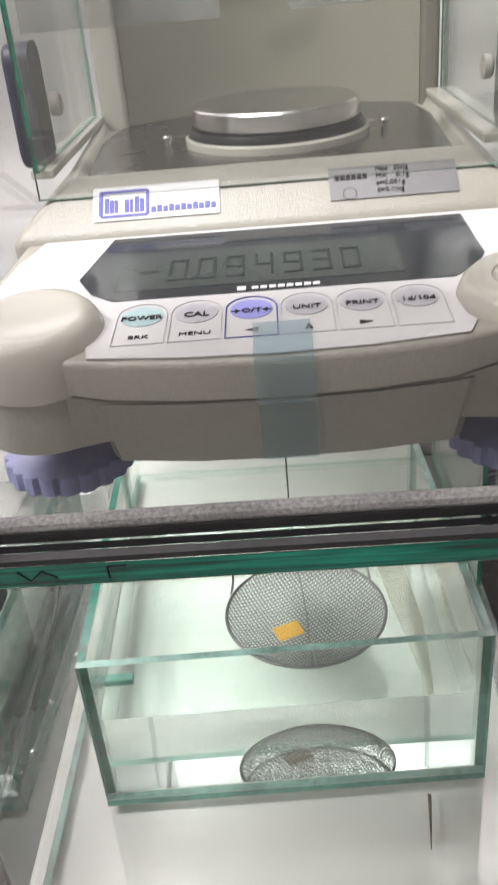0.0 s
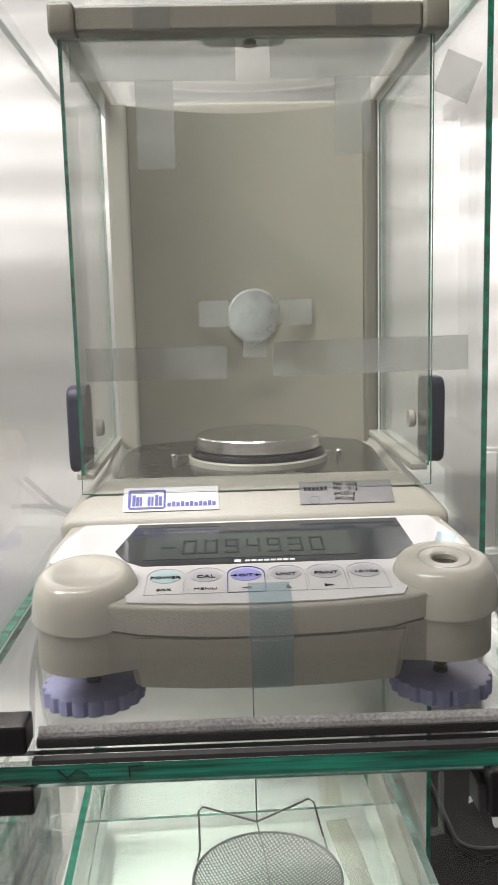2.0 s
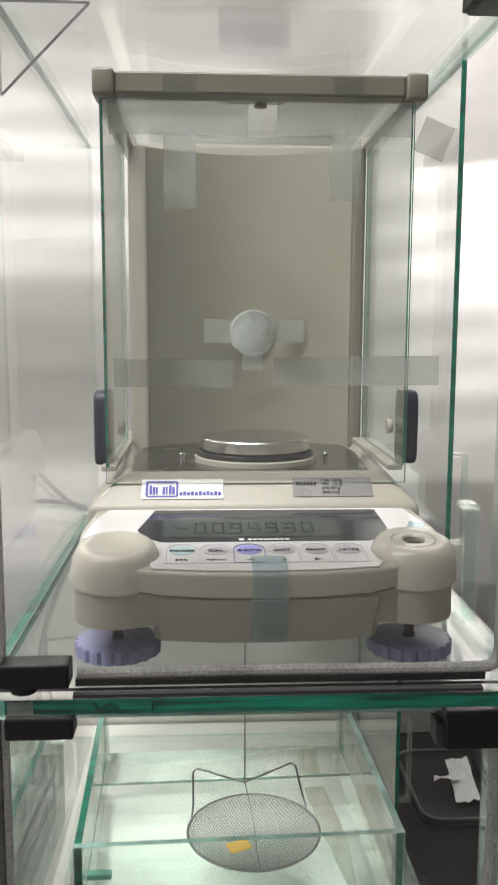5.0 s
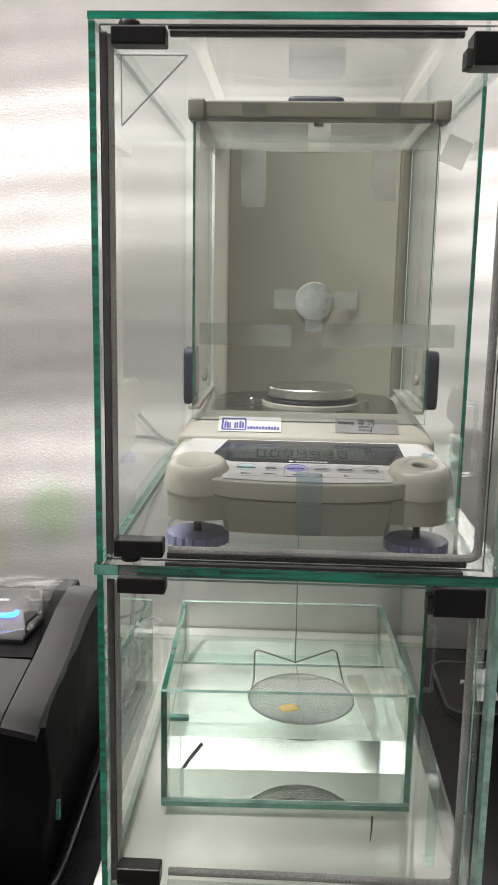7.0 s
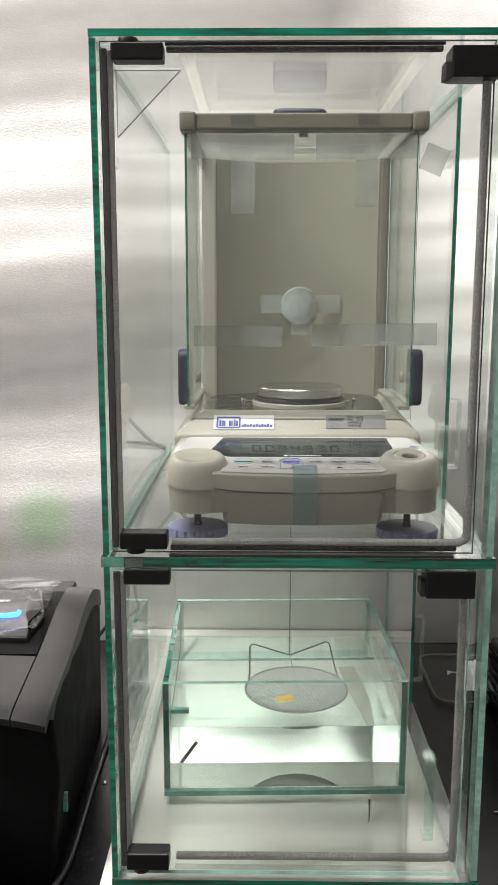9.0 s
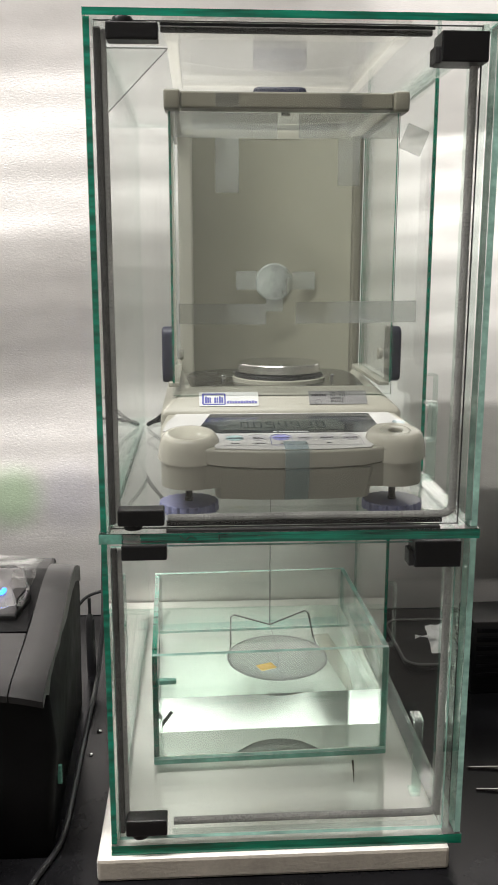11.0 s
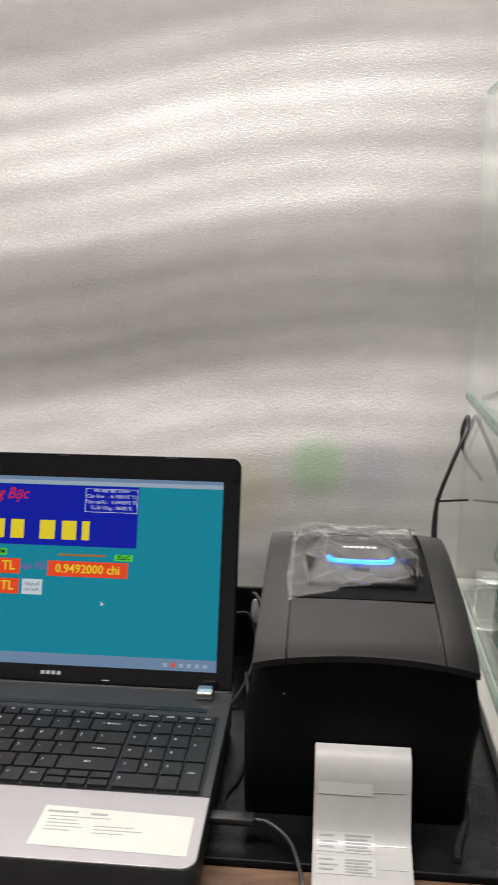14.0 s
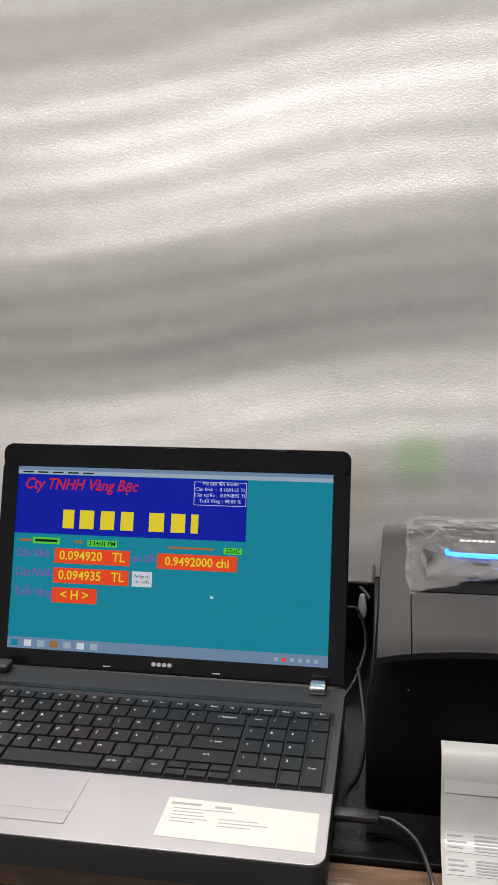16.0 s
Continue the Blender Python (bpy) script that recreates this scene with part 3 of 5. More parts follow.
# hinged front doors with pile seals, black hinges and catches
for za, zb, ga, gb in ((1.0548, 1.4115, 1.092, 1.152), (0.7905, 1.0405, 0.829, 0.8985)):
    door = pane("door", -0.1435, 0.123, Y0 + 0.0005, Y0 + 0.0045, za, zb, cabinet, [GLASS, BLACK if zb > 1.2 else EDGE_PALE], "hinged glass door")
    yb = Y0 + 0.005
    zp = za + (0.0058 if zb > 1.2 else 0.0105)
    part("side_seal", box(-0.1445, -0.1395, yb, yb + 0.006, za + 0.002, zb - 0.003, 0.0012), BRUSH_DARK, door, "dark grey pile seal")
    part("side_seal", box(-0.1393, -0.1358, yb, yb + 0.005, za + 0.003, zb - 0.004, 0.0012), BRUSH, door, "grey pile seal")
    part("side_seal", box(0.117, 0.1225, yb, yb + 0.006, za + 0.008, zb - 0.022, 0.0018), BRUSH, door, "grey pile seal")
    low = tube([(-0.1, yb + 0.003, zp), (0.0, yb + 0.003, zp + 0.0005), (0.1, yb + 0.003, zp + 0.0002), (0.1165, yb + 0.003, zp + 0.002), (0.1195, yb + 0.003, zp + 0.007)], 0.0031, 10, smooth_steps=10)
    part("bottom_seal", low, BRUSH, door, "light grey pile seal", smooth=True)
    part("drip_strip", box(-0.101, 0.112, yb, yb + 0.0045, za + 0.0003, za + (0.0045 if zb > 1.2 else 0.0025), 0.0006), BLACK if zb > 1.2 else ACRYLIC, door)
    if zb > 1.2:
        part("top_seal", box(-0.099, 0.089, yb, yb + 0.005, zb - 0.0058, zb - 0.002, 0.001), BRUSH_DARK, door, "dark grey pile seal")
        part("top_strip", box(-0.099, 0.089, yb - 0.0062, yb - 0.0047, zb - 0.0035, zb - 0.0015, 0.0003), BLACK, door)
    grip(0.0955, Y0, ga, gb, (0, -0.014), door)


def hinge(x0, x1, z0, z1, parent, knuckle=True):
    b = box(x0, x1, Y0 - 0.0065, Y0 + 0.0085, z0, z1, 0.0012)
    h = part("hinge", b, BLACK, parent, "black plastic glass hinge")
    if knuckle:
        zc = z1 if z1 > 1.2 else z0
        part("knuckle", lathe([(0, -0.0035), (0.0065, -0.0035), (0.0072, -0.002), (0.0072, 0.002), (0.0065, 0.0035), (0, 0.0035)], (x0 + 0.011, Y0 + 0.001, zc + (0.0002 if zc == z1 else -0.0002)), 20), BLACK, h, smooth=True)
    return h


part("drip_strip", box(-0.101, 0.108, Y0 - 0.0039, Y0 + 0.0003, 1.0526, 1.0547), DARKRUB, cabinet, "black rubber strip under the door")
hinge(-0.135, -0.1, 1.3978, 1.4092, cabinet)
hinge(-0.137, -0.1023, 1.0588, 1.0712, cabinet)
hinge(-0.135, -0.1008, 1.0318, 1.0435, cabinet, False)
hinge(-0.138, -0.1048, 0.7975, 0.8115, cabinet)


def catch(x0, x1, z0, z1):
    c = part("catch", box(x0, x1, Y0 - 0.007, Y0 + 0.016, z0, z1, 0.001), BLACK, cabinet, "black magnetic door catch")
    part("catch_tongue", box(x0 - 0.0035, x0 + 0.0005, Y0 - 0.002, Y0 + 0.012, z0 - 0.0002, z1 - 0.009, 0.0006), DARKRUB, c)


catch(0.0925, 0.1255, 1.3865, 1.4065)
catch(0.0885, 0.1245, 1.0225, 1.0435)

# ---- electronic balance ----
BX = -0.002
ZS = 1.0525
bal = thing("electronic_balance", (BX, 0.42, ZS), "cream electronic analytical balance with a glass draught shield", "balance")
LOBE = ((BX - 0.0812, 0.2712), (BX + 0.0830, 0.2735))


def front_outline(grow=0.0):
    r = 0.0233 + grow
    left = [(BX - 0.1 - grow, 0.37), (BX - 0.1062 - grow, 0.315)] + arc(LOBE[0][0], LOBE[0][1], r, 170, 300, 12)
    front = [(BX - 0.055, 0.2475 - grow), (BX - 0.03, 0.2445 - grow), (BX, 0.2433 - grow), (BX + 0.03, 0.2445 - grow), (BX + 0.055, 0.2475 - grow)]
    right = arc(LOBE[1][0], LOBE[1][1], r, 240, 370, 12) + [(BX + 0.1072 + grow, 0.315), (BX + 0.1 + grow, 0.37)]
    return left + front + right


def slope(x, y):
    return 1.1105 + (y - 0.25) * 0.095


def seam_height(x):
    """The parting line of the front dips towards the middle."""
    u = abs(x - BX)
    return 1.0966 + 0.0012 * min(1.0, (u / 0.06) ** 2) + 0.0018 * min(1.0, max(0.0, (u - 0.060) / 0.014))


front = prism(front_outline(), 1.0968, 1.11, 0.0022, 4, slope)
for v in front.verts:
    if v.co.z < 1.0975:
        v.co.z = seam_height(v.co.x)
part("front_shell", front, CREAM, bal, "textured cream front shell", smooth=True)
gap = prism(front_outline(-0.0012), 1.0952, 1.0969)
for v in gap.verts:
    v.co.z = seam_height(v.co.x) - (0.0014 if v.co.z < 1.096 else -0.0002)
part("seam", gap, OLIVE, bal)
lower = prism(front_outline(-0.0004), 1.0785, 1.0952)
for v in lower.verts:
    if v.co.z > 1.09:
        v.co.z = seam_height(v.co.x) - 0.0014
    if v.co.y < 0.2505 and abs(v.co.x - BX) < 0.064:
        v.co.y += 0.0016 + (1.0952 - v.co.z) * 0.40
part("lower_shell", lower, CREAM, bal, smooth=True)
chin = [(BX - 0.0640, 0.35), (BX - 0.0640, 0.262), (BX - 0.0625, 0.254), (BX - 0.0590, 0.2492), (BX - 0.03, 0.2453), (BX, 0.2442), (BX + 0.03, 0.2453), (BX + 0.0605, 0.2492), (BX + 0.0645, 0.254), (BX + 0.0660, 0.262), (BX + 0.0660, 0.35)]
chin_b = prism(chin, 1.0687, 1.0952)
for v in chin_b.verts:
    if v.co.z < 1.07:
        v.co.y += 0.009 if v.co.y < 0.3 else 0
        v.co.x = BX + (v.co.x - BX) * 0.955
part("chin", chin_b, CREAM, bal, smooth=True)

# overlay sheet of the front panel, on the slope
tilt = math.degrees(math.atan(0.095))
PANEL_M = pose(BX, 0.25, 1.1105 + 0.0003, tilt)
sheet = [(-0.0925, 0.106), (-0.101, 0.075), (-0.1035, 0.05)] + arc(-0.0808, 0.0185, 0.0215, 120, -30, 10) + [(-0.0605, 0.0005), (-0.03, -0.0032), (0, -0.0043), (0.03, -0.0032), (0.0605, 0.0005)] + arc(0.0825, 0.0185, 0.0215, 210, 60, 10) + [(0.1035, 0.05), (0.101, 0.075), (0.0945, 0.106)]
part("overlay", prism(sheet[::-1], 0, 0.0005, m=PANEL_M), PANEL, bal, "white printed front overlay")
win = [(-0.064, 0.0995), (-0.0725, 0.061), (-0.0705, 0.0565), (-0.066, 0.0475), (-0.0575, 0.0405), (0.0635, 0.0405), (0.0705, 0.0475), (0.0755, 0.0545), (0.0775, 0.059), (0.0765, 0.0985)]
display = part("display", prism(win[::-1], 0.0005, 0.0009, m=PANEL_M), DISPLAY, bal, "dark grey glossy display window")
part("lcd", slab_on(PANEL_M @ pose(0, 0, 0.0009), -0.0575, 0.047, 0.0475, 0.081, 0.0002), LCD, display)

SEG = {"0": "abcdef", "3": "abcdg", "4": "bcfg", "9": "abcdfg", "-": "g"}


def digit(ch, x, y, w, h, parent):
    s = 0.0013
    cells = {"a": (0, w, h - s, h), "d": (0, w, 0, s), "g": (0, w, h / 2 - s / 2, h / 2 + s / 2), "f": (0, s, h / 2, h), "b": (w - s, w, h / 2, h), "e": (0, s, 0, h / 2), "c": (w - s, w, 0, h / 2)}
    b = None
    for k in SEG[ch]:
        a0, a1, b0, b1 = cells[k]
        b = slab_on(PANEL_M @ pose(0, 0, 0.0013), x + a0 + 0.0001, x + a1 - 0.0001, y + b0 + 0.0001, y + b1 - 0.0001, 0.0001, bm=b)
    part("lcd_digit", b, LCD_INK, parent)


for i, ch in enumerate("-0094930"):
    digit(ch, -0.0495 + 0.0107 * i, 0.0535, 0.0072, 0.0185, display)
part("lcd_digit", slab_on(PANEL_M @ pose(0, 0, 0.0013), -0.0303, -0.029, 0.0535, 0.0550, 0.0001), LCD_INK, display)
# maker's mark as plain shapes
logo = slab_on(PANEL_M @ pose(0, 0, 0.00095), -0.0130, -0.0098, 0.0415, 0.0446, 0.0001)
for i in range(8):
    logo = slab_on(PANEL_M @ pose(0, 0, 0.00095), -0.0078 + 0.0031 * i, -0.0078 + 0.0031 * i + 0.0024, 0.0420, 0.0441, 0.0001, bm=logo)
part("maker_mark", logo, WHITE_INK, display, "small white maker's mark")

BUTTONS = [("POWER", TEAL_PRINT, "BRK"), ("CAL", GREY_PRINT, "MENU"), ("→O/T←", LILAC, "left"), ("UNIT", GREY_PRINT, "up"), ("PRINT", GREY_PRINT, "right"), ("1d/10d", GREY_PRINT, "")]
for i, (word, mat, under) in enumerate(BUTTONS):
    kx, ky = -0.0452 + 0.01863 * i, 0.0182
    pad = prism(arc(kx, ky + 0.0085, 0.0072, 0, 360, 24)[:-1], 0.0006, 0.0008, m=PANEL_M)
    key = part("button", pad, mat, bal, "round printed touch button")
    ring = [(kx - 0.0086, ky - 0.0112)] + [(a, b) for a, b in arc(kx, ky + 0.0095, 0.0086, 180, 0, 14)] + [(kx + 0.0086, ky - 0.0112)]
    line = tube([PANEL_M @ Vector((a, b, 0.0007)) for a, b in ring], 0.00028 if i == 2 else 0.00016, 4, closed=True)
    part("button_outline", line, BLUE_INK if i == 2 else GREY_PRINT, key)
    lettering("button_word", word, PANEL_M @ pose(kx, ky + 0.0068, 0.0011), 0.0041 if len(word) > 3 else 0.0047, INK, key, bold=0.00004)
    if under in ("BRK", "MENU"):
        lettering("button_word", under, PANEL_M @ pose(kx, ky - 0.0062, 0.0007), 0.0034, INK, key, wide=1.15)
    elif under:
        t = pose(kx, ky - 0.0066, 0.0007, 0, 0, {"left": 180, "up": 90, "right": 0}[under])
        part("arrow", prism([(-0.0022, -0.0015), (0.0024, 0), (-0.0022, 0.0015)], 0, 0.0001, m=PANEL_M @ t), INK, key)

# corner knobs: a dished cover and a ring round the level bubble
lk = lathe([(0.0255, -0.0112), (0.0247, -0.004), (0.0234, 0.002), (0.0218, 0.0055), (0.0197, 0.0078), (0.0172, 0.0084), (0.0145, 0.0076), (0.008, 0.0064), (0, 0.006)], (0, 0, 0), 48)
lk.transform(pose(LOBE[0][0], LOBE[0][1], 1.1118, 8))
part("corner_cover", lk, CREAM_SMOOTH, bal, "smooth dished cream corner cover", smooth=True)
rk = lathe([(0.0255, -0.0112), (0.0247, -0.004), (0.0234, 0.002), (0.0220, 0.0058), (0.0197, 0.0082), (0.0168, 0.0092), (0.0125, 0.0088), (0.0120, 0.0082), (0.0112, 0.0088), (0.0068, 0.0086), (0.0058, 0.0078), (0.0056, 0.0046), (0, 0.0045)], (0, 0, 0), 48)
rk.transform(pose(LOBE[1][0] + 0.001, LOBE[1][1], 1.1118, 8))
level = part("level_ring", rk, CREAM_SMOOTH, bal, "cream ring round the bubble level", smooth=True)
part("level_bubble", lathe([(0, 0), (0.0054, 0), (0.0054, 0.0004), (0, 0.0005)], (LOBE[1][0] + 0.001, LOBE[1][1], 1.1175), 24), BUBBLE, level, "dark bubble level glass", smooth=True)


def foot(x, y):
    pts = []
    for i in range(96):
        a = 2 * math.pi * i / 96
        r = 0.0246 - 0.0019 * max(0.0, math.cos(20 * a)) ** 1.5
        pts.append((x + r * math.cos(a), y + r * math.sin(a)))
    f = part("foot", prism(pts, ZS + 0.0004, ZS + 0.0078, 0.0014, 2), LAVENDER, bal, "lavender scalloped levelling foot", smooth=True)
    part("foot_screw", lathe([(0, 0), (0.0035, 0), (0.0035, 0.002), (0.0026, 0.0026)] + [(0.0026 + 0.0005 * (k % 2), 0.003 + 0.0008 * k) for k in range(18)] + [(0, 0.0185)], (x, y, ZS + 0.0078), 14), BUBBLE, f, "dark threaded screw")


foot(BX - 0.0825, 0.2865)
foot(BX + 0.0855, 0.2835)
foot(BX - 0.0805, 0.57)
foot(BX + 0.0815, 0.57)

# rear body and weighing chamber floor
rear = prism(rounded(BX - 0.1, BX + 0.1, 0.34, 0.612, 0.01), 1.066, 1.104)
part("rear_body", rear, CREAM, bal, smooth=True)
b = bmesh.new()
low = [(BX - 0.1075, 0.3515), (BX + 0.1075, 0.3515), (BX + 0.1075, 0.612), (BX - 0.1075, 0.612)]
top = [(BX - 0.0845, 0.3745), (BX + 0.0865, 0.3745), (BX + 0.1015, 0.612), (BX - 0.1015, 0.612)]
r1 = [b.verts.new((x, y, 1.104)) for x, y in low]
r2 = [b.verts.new((x, y, 1.1225)) for x, y in low]
r3 = [b.verts.new((x, y, 1.1415)) for x, y in top]
for ra, rb in ((r1, r2), (r2, r3)):
    for i in range(4):
        b.faces.new((ra[i], ra[(i + 1) % 4], rb[(i + 1) % 4], rb[i]))
b.faces.new(r1[::-1])
b.faces.new(r3)
bmesh.ops.recalc_face_normals(b, faces=b.faces[:])
bmesh.ops.bevel(b, geom=[e for e in b.edges if e.verts[0].co.z > 1.11 or e.verts[1].co.z > 1.11], offset=0.0032, segments=3, affect="EDGES", profile=0.5)
b.normal_update()
floor_face = max((f for f in b.faces if f.normal.z > 0.99), key=lambda f: f.calc_area())
bmesh.ops.inset_region(b, faces=[floor_face], thickness=0.004)
SUNK = 0.0052
for v in floor_face.verts:
    v.co.z -= SUNK
part("housing", b, CREAM, bal, "textured cream housing under the chamber", smooth=True)

ang = math.degrees(math.atan2(1.1415 - 1.1225, 0.3745 - 0.3515))
FACE = pose(BX, 0.363, 1.13205, ang)
st = part("sticker", slab_on(FACE @ pose(0, 0, 0.0003), -0.0735, -0.0203, -0.0086, 0.0082, 0.0003, 0.001), STICKER, bal, "white sticker with a blue maker's mark")
mk = slab_on(FACE @ pose(0, 0, 0.0008), -0.0705, -0.0505, 0.0048, 0.0062, 0.0001, 0.0005)
for a0, a1, b0, b1 in ((-0.0708, -0.0692, -0.0062, 0.0055), (-0.0510, -0.0497, -0.0066, 0.0055), (-0.070, -0.0505, -0.0072, -0.0060)):
    mk = slab_on(FACE @ pose(0, 0, 0.0008), a0, a1, b0, b1, 0.0001, bm=mk)
for i, w in enumerate((0.0034, 0.0026, 0.0012, 0, 0.003, 0.0012, 0.0024, 0.0022)):
    if w:
        mk = slab_on(FACE @ pose(0, 0, 0.0008), -0.0683 + 0.0021 * i, -0.0683 + 0.0021 * i + min(w, 0.0017), -0.0050, 0.0014 if i % 3 else 0.0026, 0.0001, bm=mk)
part("maker_mark", mk, BLUE_INK, st, "blue maker's mark")
web = None
for i in range(11):
    web = slab_on(FACE @ pose(0, 0, 0.0008), -0.0488 + 0.0025 * i, -0.0488 + 0.0025 * i + 0.0019, -0.0058, -0.0032 + 0.0007 * (i % 2), 0.0001, bm=web)
part("print_bar", web, BLUE_INK, st)
sl = part("spec_label", slab_on(FACE @ pose(0, 0, 0.0003), 0.0253, 0.0778, -0.0072, 0.0087, 0.0003), SPEC_LABEL, bal, "silver specification label with black print")
bars = None
for i in range(6):
    bars = slab_on(FACE @ pose(0, 0, 0.0008), 0.0278 + 0.0023 * i, 0.0278 + 0.0023 * i + 0.0018, 0.0022, 0.0048, 0.0001, bm=bars)
part("print_bar", bars, INK, sl)
part("print_ring", tube([FACE @ Vector((0.0335 + 0.0028 * math.cos(a), -0.0045 + 0.0028 * math.sin(a), 0.0006)) for a in [2 * math.pi * k / 20 for k in range(20)]], 0.00015, 4, closed=True), INK, sl)
for row, (wa, wb) in enumerate((("Max", "220g"), ("Min", "0.1g"), ("", "e=0.001g"), ("", "d=0.1mg"))):
    yy = 0.0066 - 0.0035 * row
    if wa:
        lettering("spec_word", wa, FACE @ pose(0.0445, yy, 0.0009), 0.0032, INK, sl, "LEFT")
        lettering("spec_word", wb, FACE @ pose(0.0583, yy, 0.0009), 0.0032, INK, sl, "RIGHT")
    else:
        lettering("spec_word", wb, FACE @ pose(0.0445, yy, 0.0009), 0.0032, INK, sl, "LEFT")

plate = [(BX - 0.078, 0.383), (BX + 0.080, 0.383), (BX + 0.092, 0.45), (BX + 0.082, 0.545), (BX - 0.078, 0.545), (BX - 0.09, 0.45)]
part("floor_plate", prism(plate, 1.1417 - SUNK, 1.1428 - SUNK), PLATE, bal, "brushed metal chamber floor")
PX, PY = 0.004, 0.4545
part("pan_ring", lathe([(0.0462, 0), (0.0462, 0.0032), (0.0445, 0.0042), (0.041, 0.0042), (0.041, 0)], (PX, PY, 1.1428 - SUNK), 56), CREAM_SMOOTH, bal, "cream draught ring", smooth=True)
part("pan_collar", lathe([(0, 0), (0.0445, 0), (0.0445, 0.0028), (0.0425, 0.0062), (0, 0.0062)], (PX, PY, 1.1445 - SUNK), 56), BLACK, bal, smooth=True)
part("pan", lathe([(0, 0), (0.0405, 0), (0.0412, 0.0008), (0.0412, 0.0082), (0.0404, 0.0092), (0.039, 0.0094), (0, 0.0090)], (PX, PY, 1.1512 - SUNK), 64), STEEL, bal, "brushed steel weighing pan", smooth=True)
for sx in (BX - 0.049, BX + 0.0595):
    part("stud", lathe([(0, 0), (0.0017, 0), (0.0017, 0.0028), (0.0024, 0.003), (0.0026, 0.0042), (0.0018, 0.0055), (0, 0.0058)], (sx, 0.4520, 1.1428 - SUNK), 14), CHROME, bal, smooth=True)

# chamber: curved back, pillars, roof frame and panes
cols = []
for i in range(25):
    u = -1 + 2 * i / 24
    x, y = 0.0033 + 0.083 * u, 0.525 + 0.03 * (1 - u * u)
    cols.append((x, y))
outline = cols + [(x, y + 0.006) for x, y in cols[::-1]]
part("back_panel", prism(outline, 1.1417 - SUNK, 1.379), BACKPANEL, bal, "taupe curved chamber back", smooth=True)
# the right pillar's darker olive stands for the shade on that side
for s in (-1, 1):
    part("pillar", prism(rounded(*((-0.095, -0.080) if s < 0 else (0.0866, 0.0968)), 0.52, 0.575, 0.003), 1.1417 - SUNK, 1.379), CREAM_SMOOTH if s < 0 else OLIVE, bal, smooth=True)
    part("door_track", box(BX + s * 0.096 - 0.005, BX + s * 0.096 + 0.005, 0.377, 0.519, 1.1416, 1.1455, 0.0008), CREAM_SMOOTH, bal)
    sd = pane("side_door", 0.0015 + s * 0.097 - 0.0015, BX + s * 0.0985 + 0.0015, 0.369, 0.5185, 1.1458, 1.3765, bal, [FINE_GLASS, EDGE], "sliding glass side door")
    g = prism(rounded(-0.011, 0.011, -0.0255, 0.0255, 0.008), 0, 0.0115, 0.0025, 3, m=Matrix.Translation((0.0015 + s * 0.0987, 0.397, 1.169)) @ (Euler((radians(90), 0, radians(90 if s > 0 else -90)))).to_matrix().to_4x4())
    gr = part("door_grip", g, NAVY, sd, "dark navy ribbed grip", smooth=True)
    part("inner_grip", lathe([(0, 0), (0.005, 0), (0.005, 0.003), (0.004, 0.004), (0, 0.004)], (0.0015 + s * 0.0945 - (0.004 if s > 0 else 0), 0.397, 1.169), 18, "x"), CREAM_SMOOTH, sd, smooth=True)
part("back_cover", box(BX - 0.08, BX + 0.085, 0.586, 0.606, 1.1416, 1.379, 0.003), CREAM, bal)
fg = pane("front_glass", BX - 0.0965, BX + 0.1005, 0.3655, 0.3685, 1.1352, 1.3765, bal, [FINE_GLASS, EDGE], "fixed front glass with strips of tape")
rb = part("roof_front", box(-0.0885, 0.0912, 0.361, 0.379, 1.3785, 1.3918, 0.0015), OLIVE, bal, "olive-beige roof bar")
for sx in (-0.0955, 0.0982):
    part("roof_corner", box(sx - 0.0068, sx + 0.0068, 0.359, 0.384, 1.3768, 1.3932, 0.0022, 3), OLIVE, bal, "rounded roof corner", smooth=True)
    part("roof_side", box(sx - 0.0055, sx + 0.0055, 0.3845, 0.6, 1.3790, 1.3915, 0.0015), CREAM_SMOOTH, bal)
part("roof_back", box(BX - 0.0875, BX + 0.092, 0.575, 0.6, 1.3812, 1.3915, 0.0015), CREAM_SMOOTH, bal)
part("roof_pane", box(BX - 0.0875, BX + 0.092, 0.3795, 0.574, 1.3870, 1.3900), FINE_GLASS, bal, "sliding glass roof")
part("roof_grip", prism(rounded(BX - 0.022, BX + 0.026, 0.41, 0.432, 0.008), 1.3902, 1.4055, 0.003, 3), NAVY, bal, "dark navy roof grip", smooth=True)
part("roof_catch", lathe([(0, 0), (0.004, 0), (0.004, 0.0025), (0, 0.0025)], (BX + 0.004, 0.3815, 1.3762), 14), OLIVE, bal)

# tape on the front glass
TY = 0.3651


def tape(x0, x1, z0, z1, tilt_deg=0.0, y=TY, mat=TAPE, parent=fg):
    b = box(-(x1 - x0) / 2, (x1 - x0) / 2, -0.0001, 0.0001, -(z1 - z0) / 2, (z1 - z0) / 2)
    b.transform(pose((x0 + x1) / 2, y, (z0 + z1) / 2, 0, tilt_deg, 0))
    part("tape", b, mat, parent, "translucent adhesive tape")


tape(-0.093, -0.0065, 1.355, 1.3755, 0.3)
tape(0.0115, 0.096, 1.3555, 1.3755, -0.3)
tape(-0.0595, -0.0395, 1.3105, 1.3555, 0, TY - 0.0003)
tape(0.0455, 0.0645, 1.3165, 1.3552, 0, TY - 0.0003)
tape(-0.0595, -0.0395, 1.3790, 1.3912, 0, 0.3606, FILM, rb)
tape(0.0455, 0.0645, 1.3790, 1.3912, 0, 0.3606, FILM, rb)
tape(-0.0925, -0.0155, 1.1985, 1.2165, 0.4)
tape(0.0105, 0.1185, 1.1995, 1.2185, -0.6)
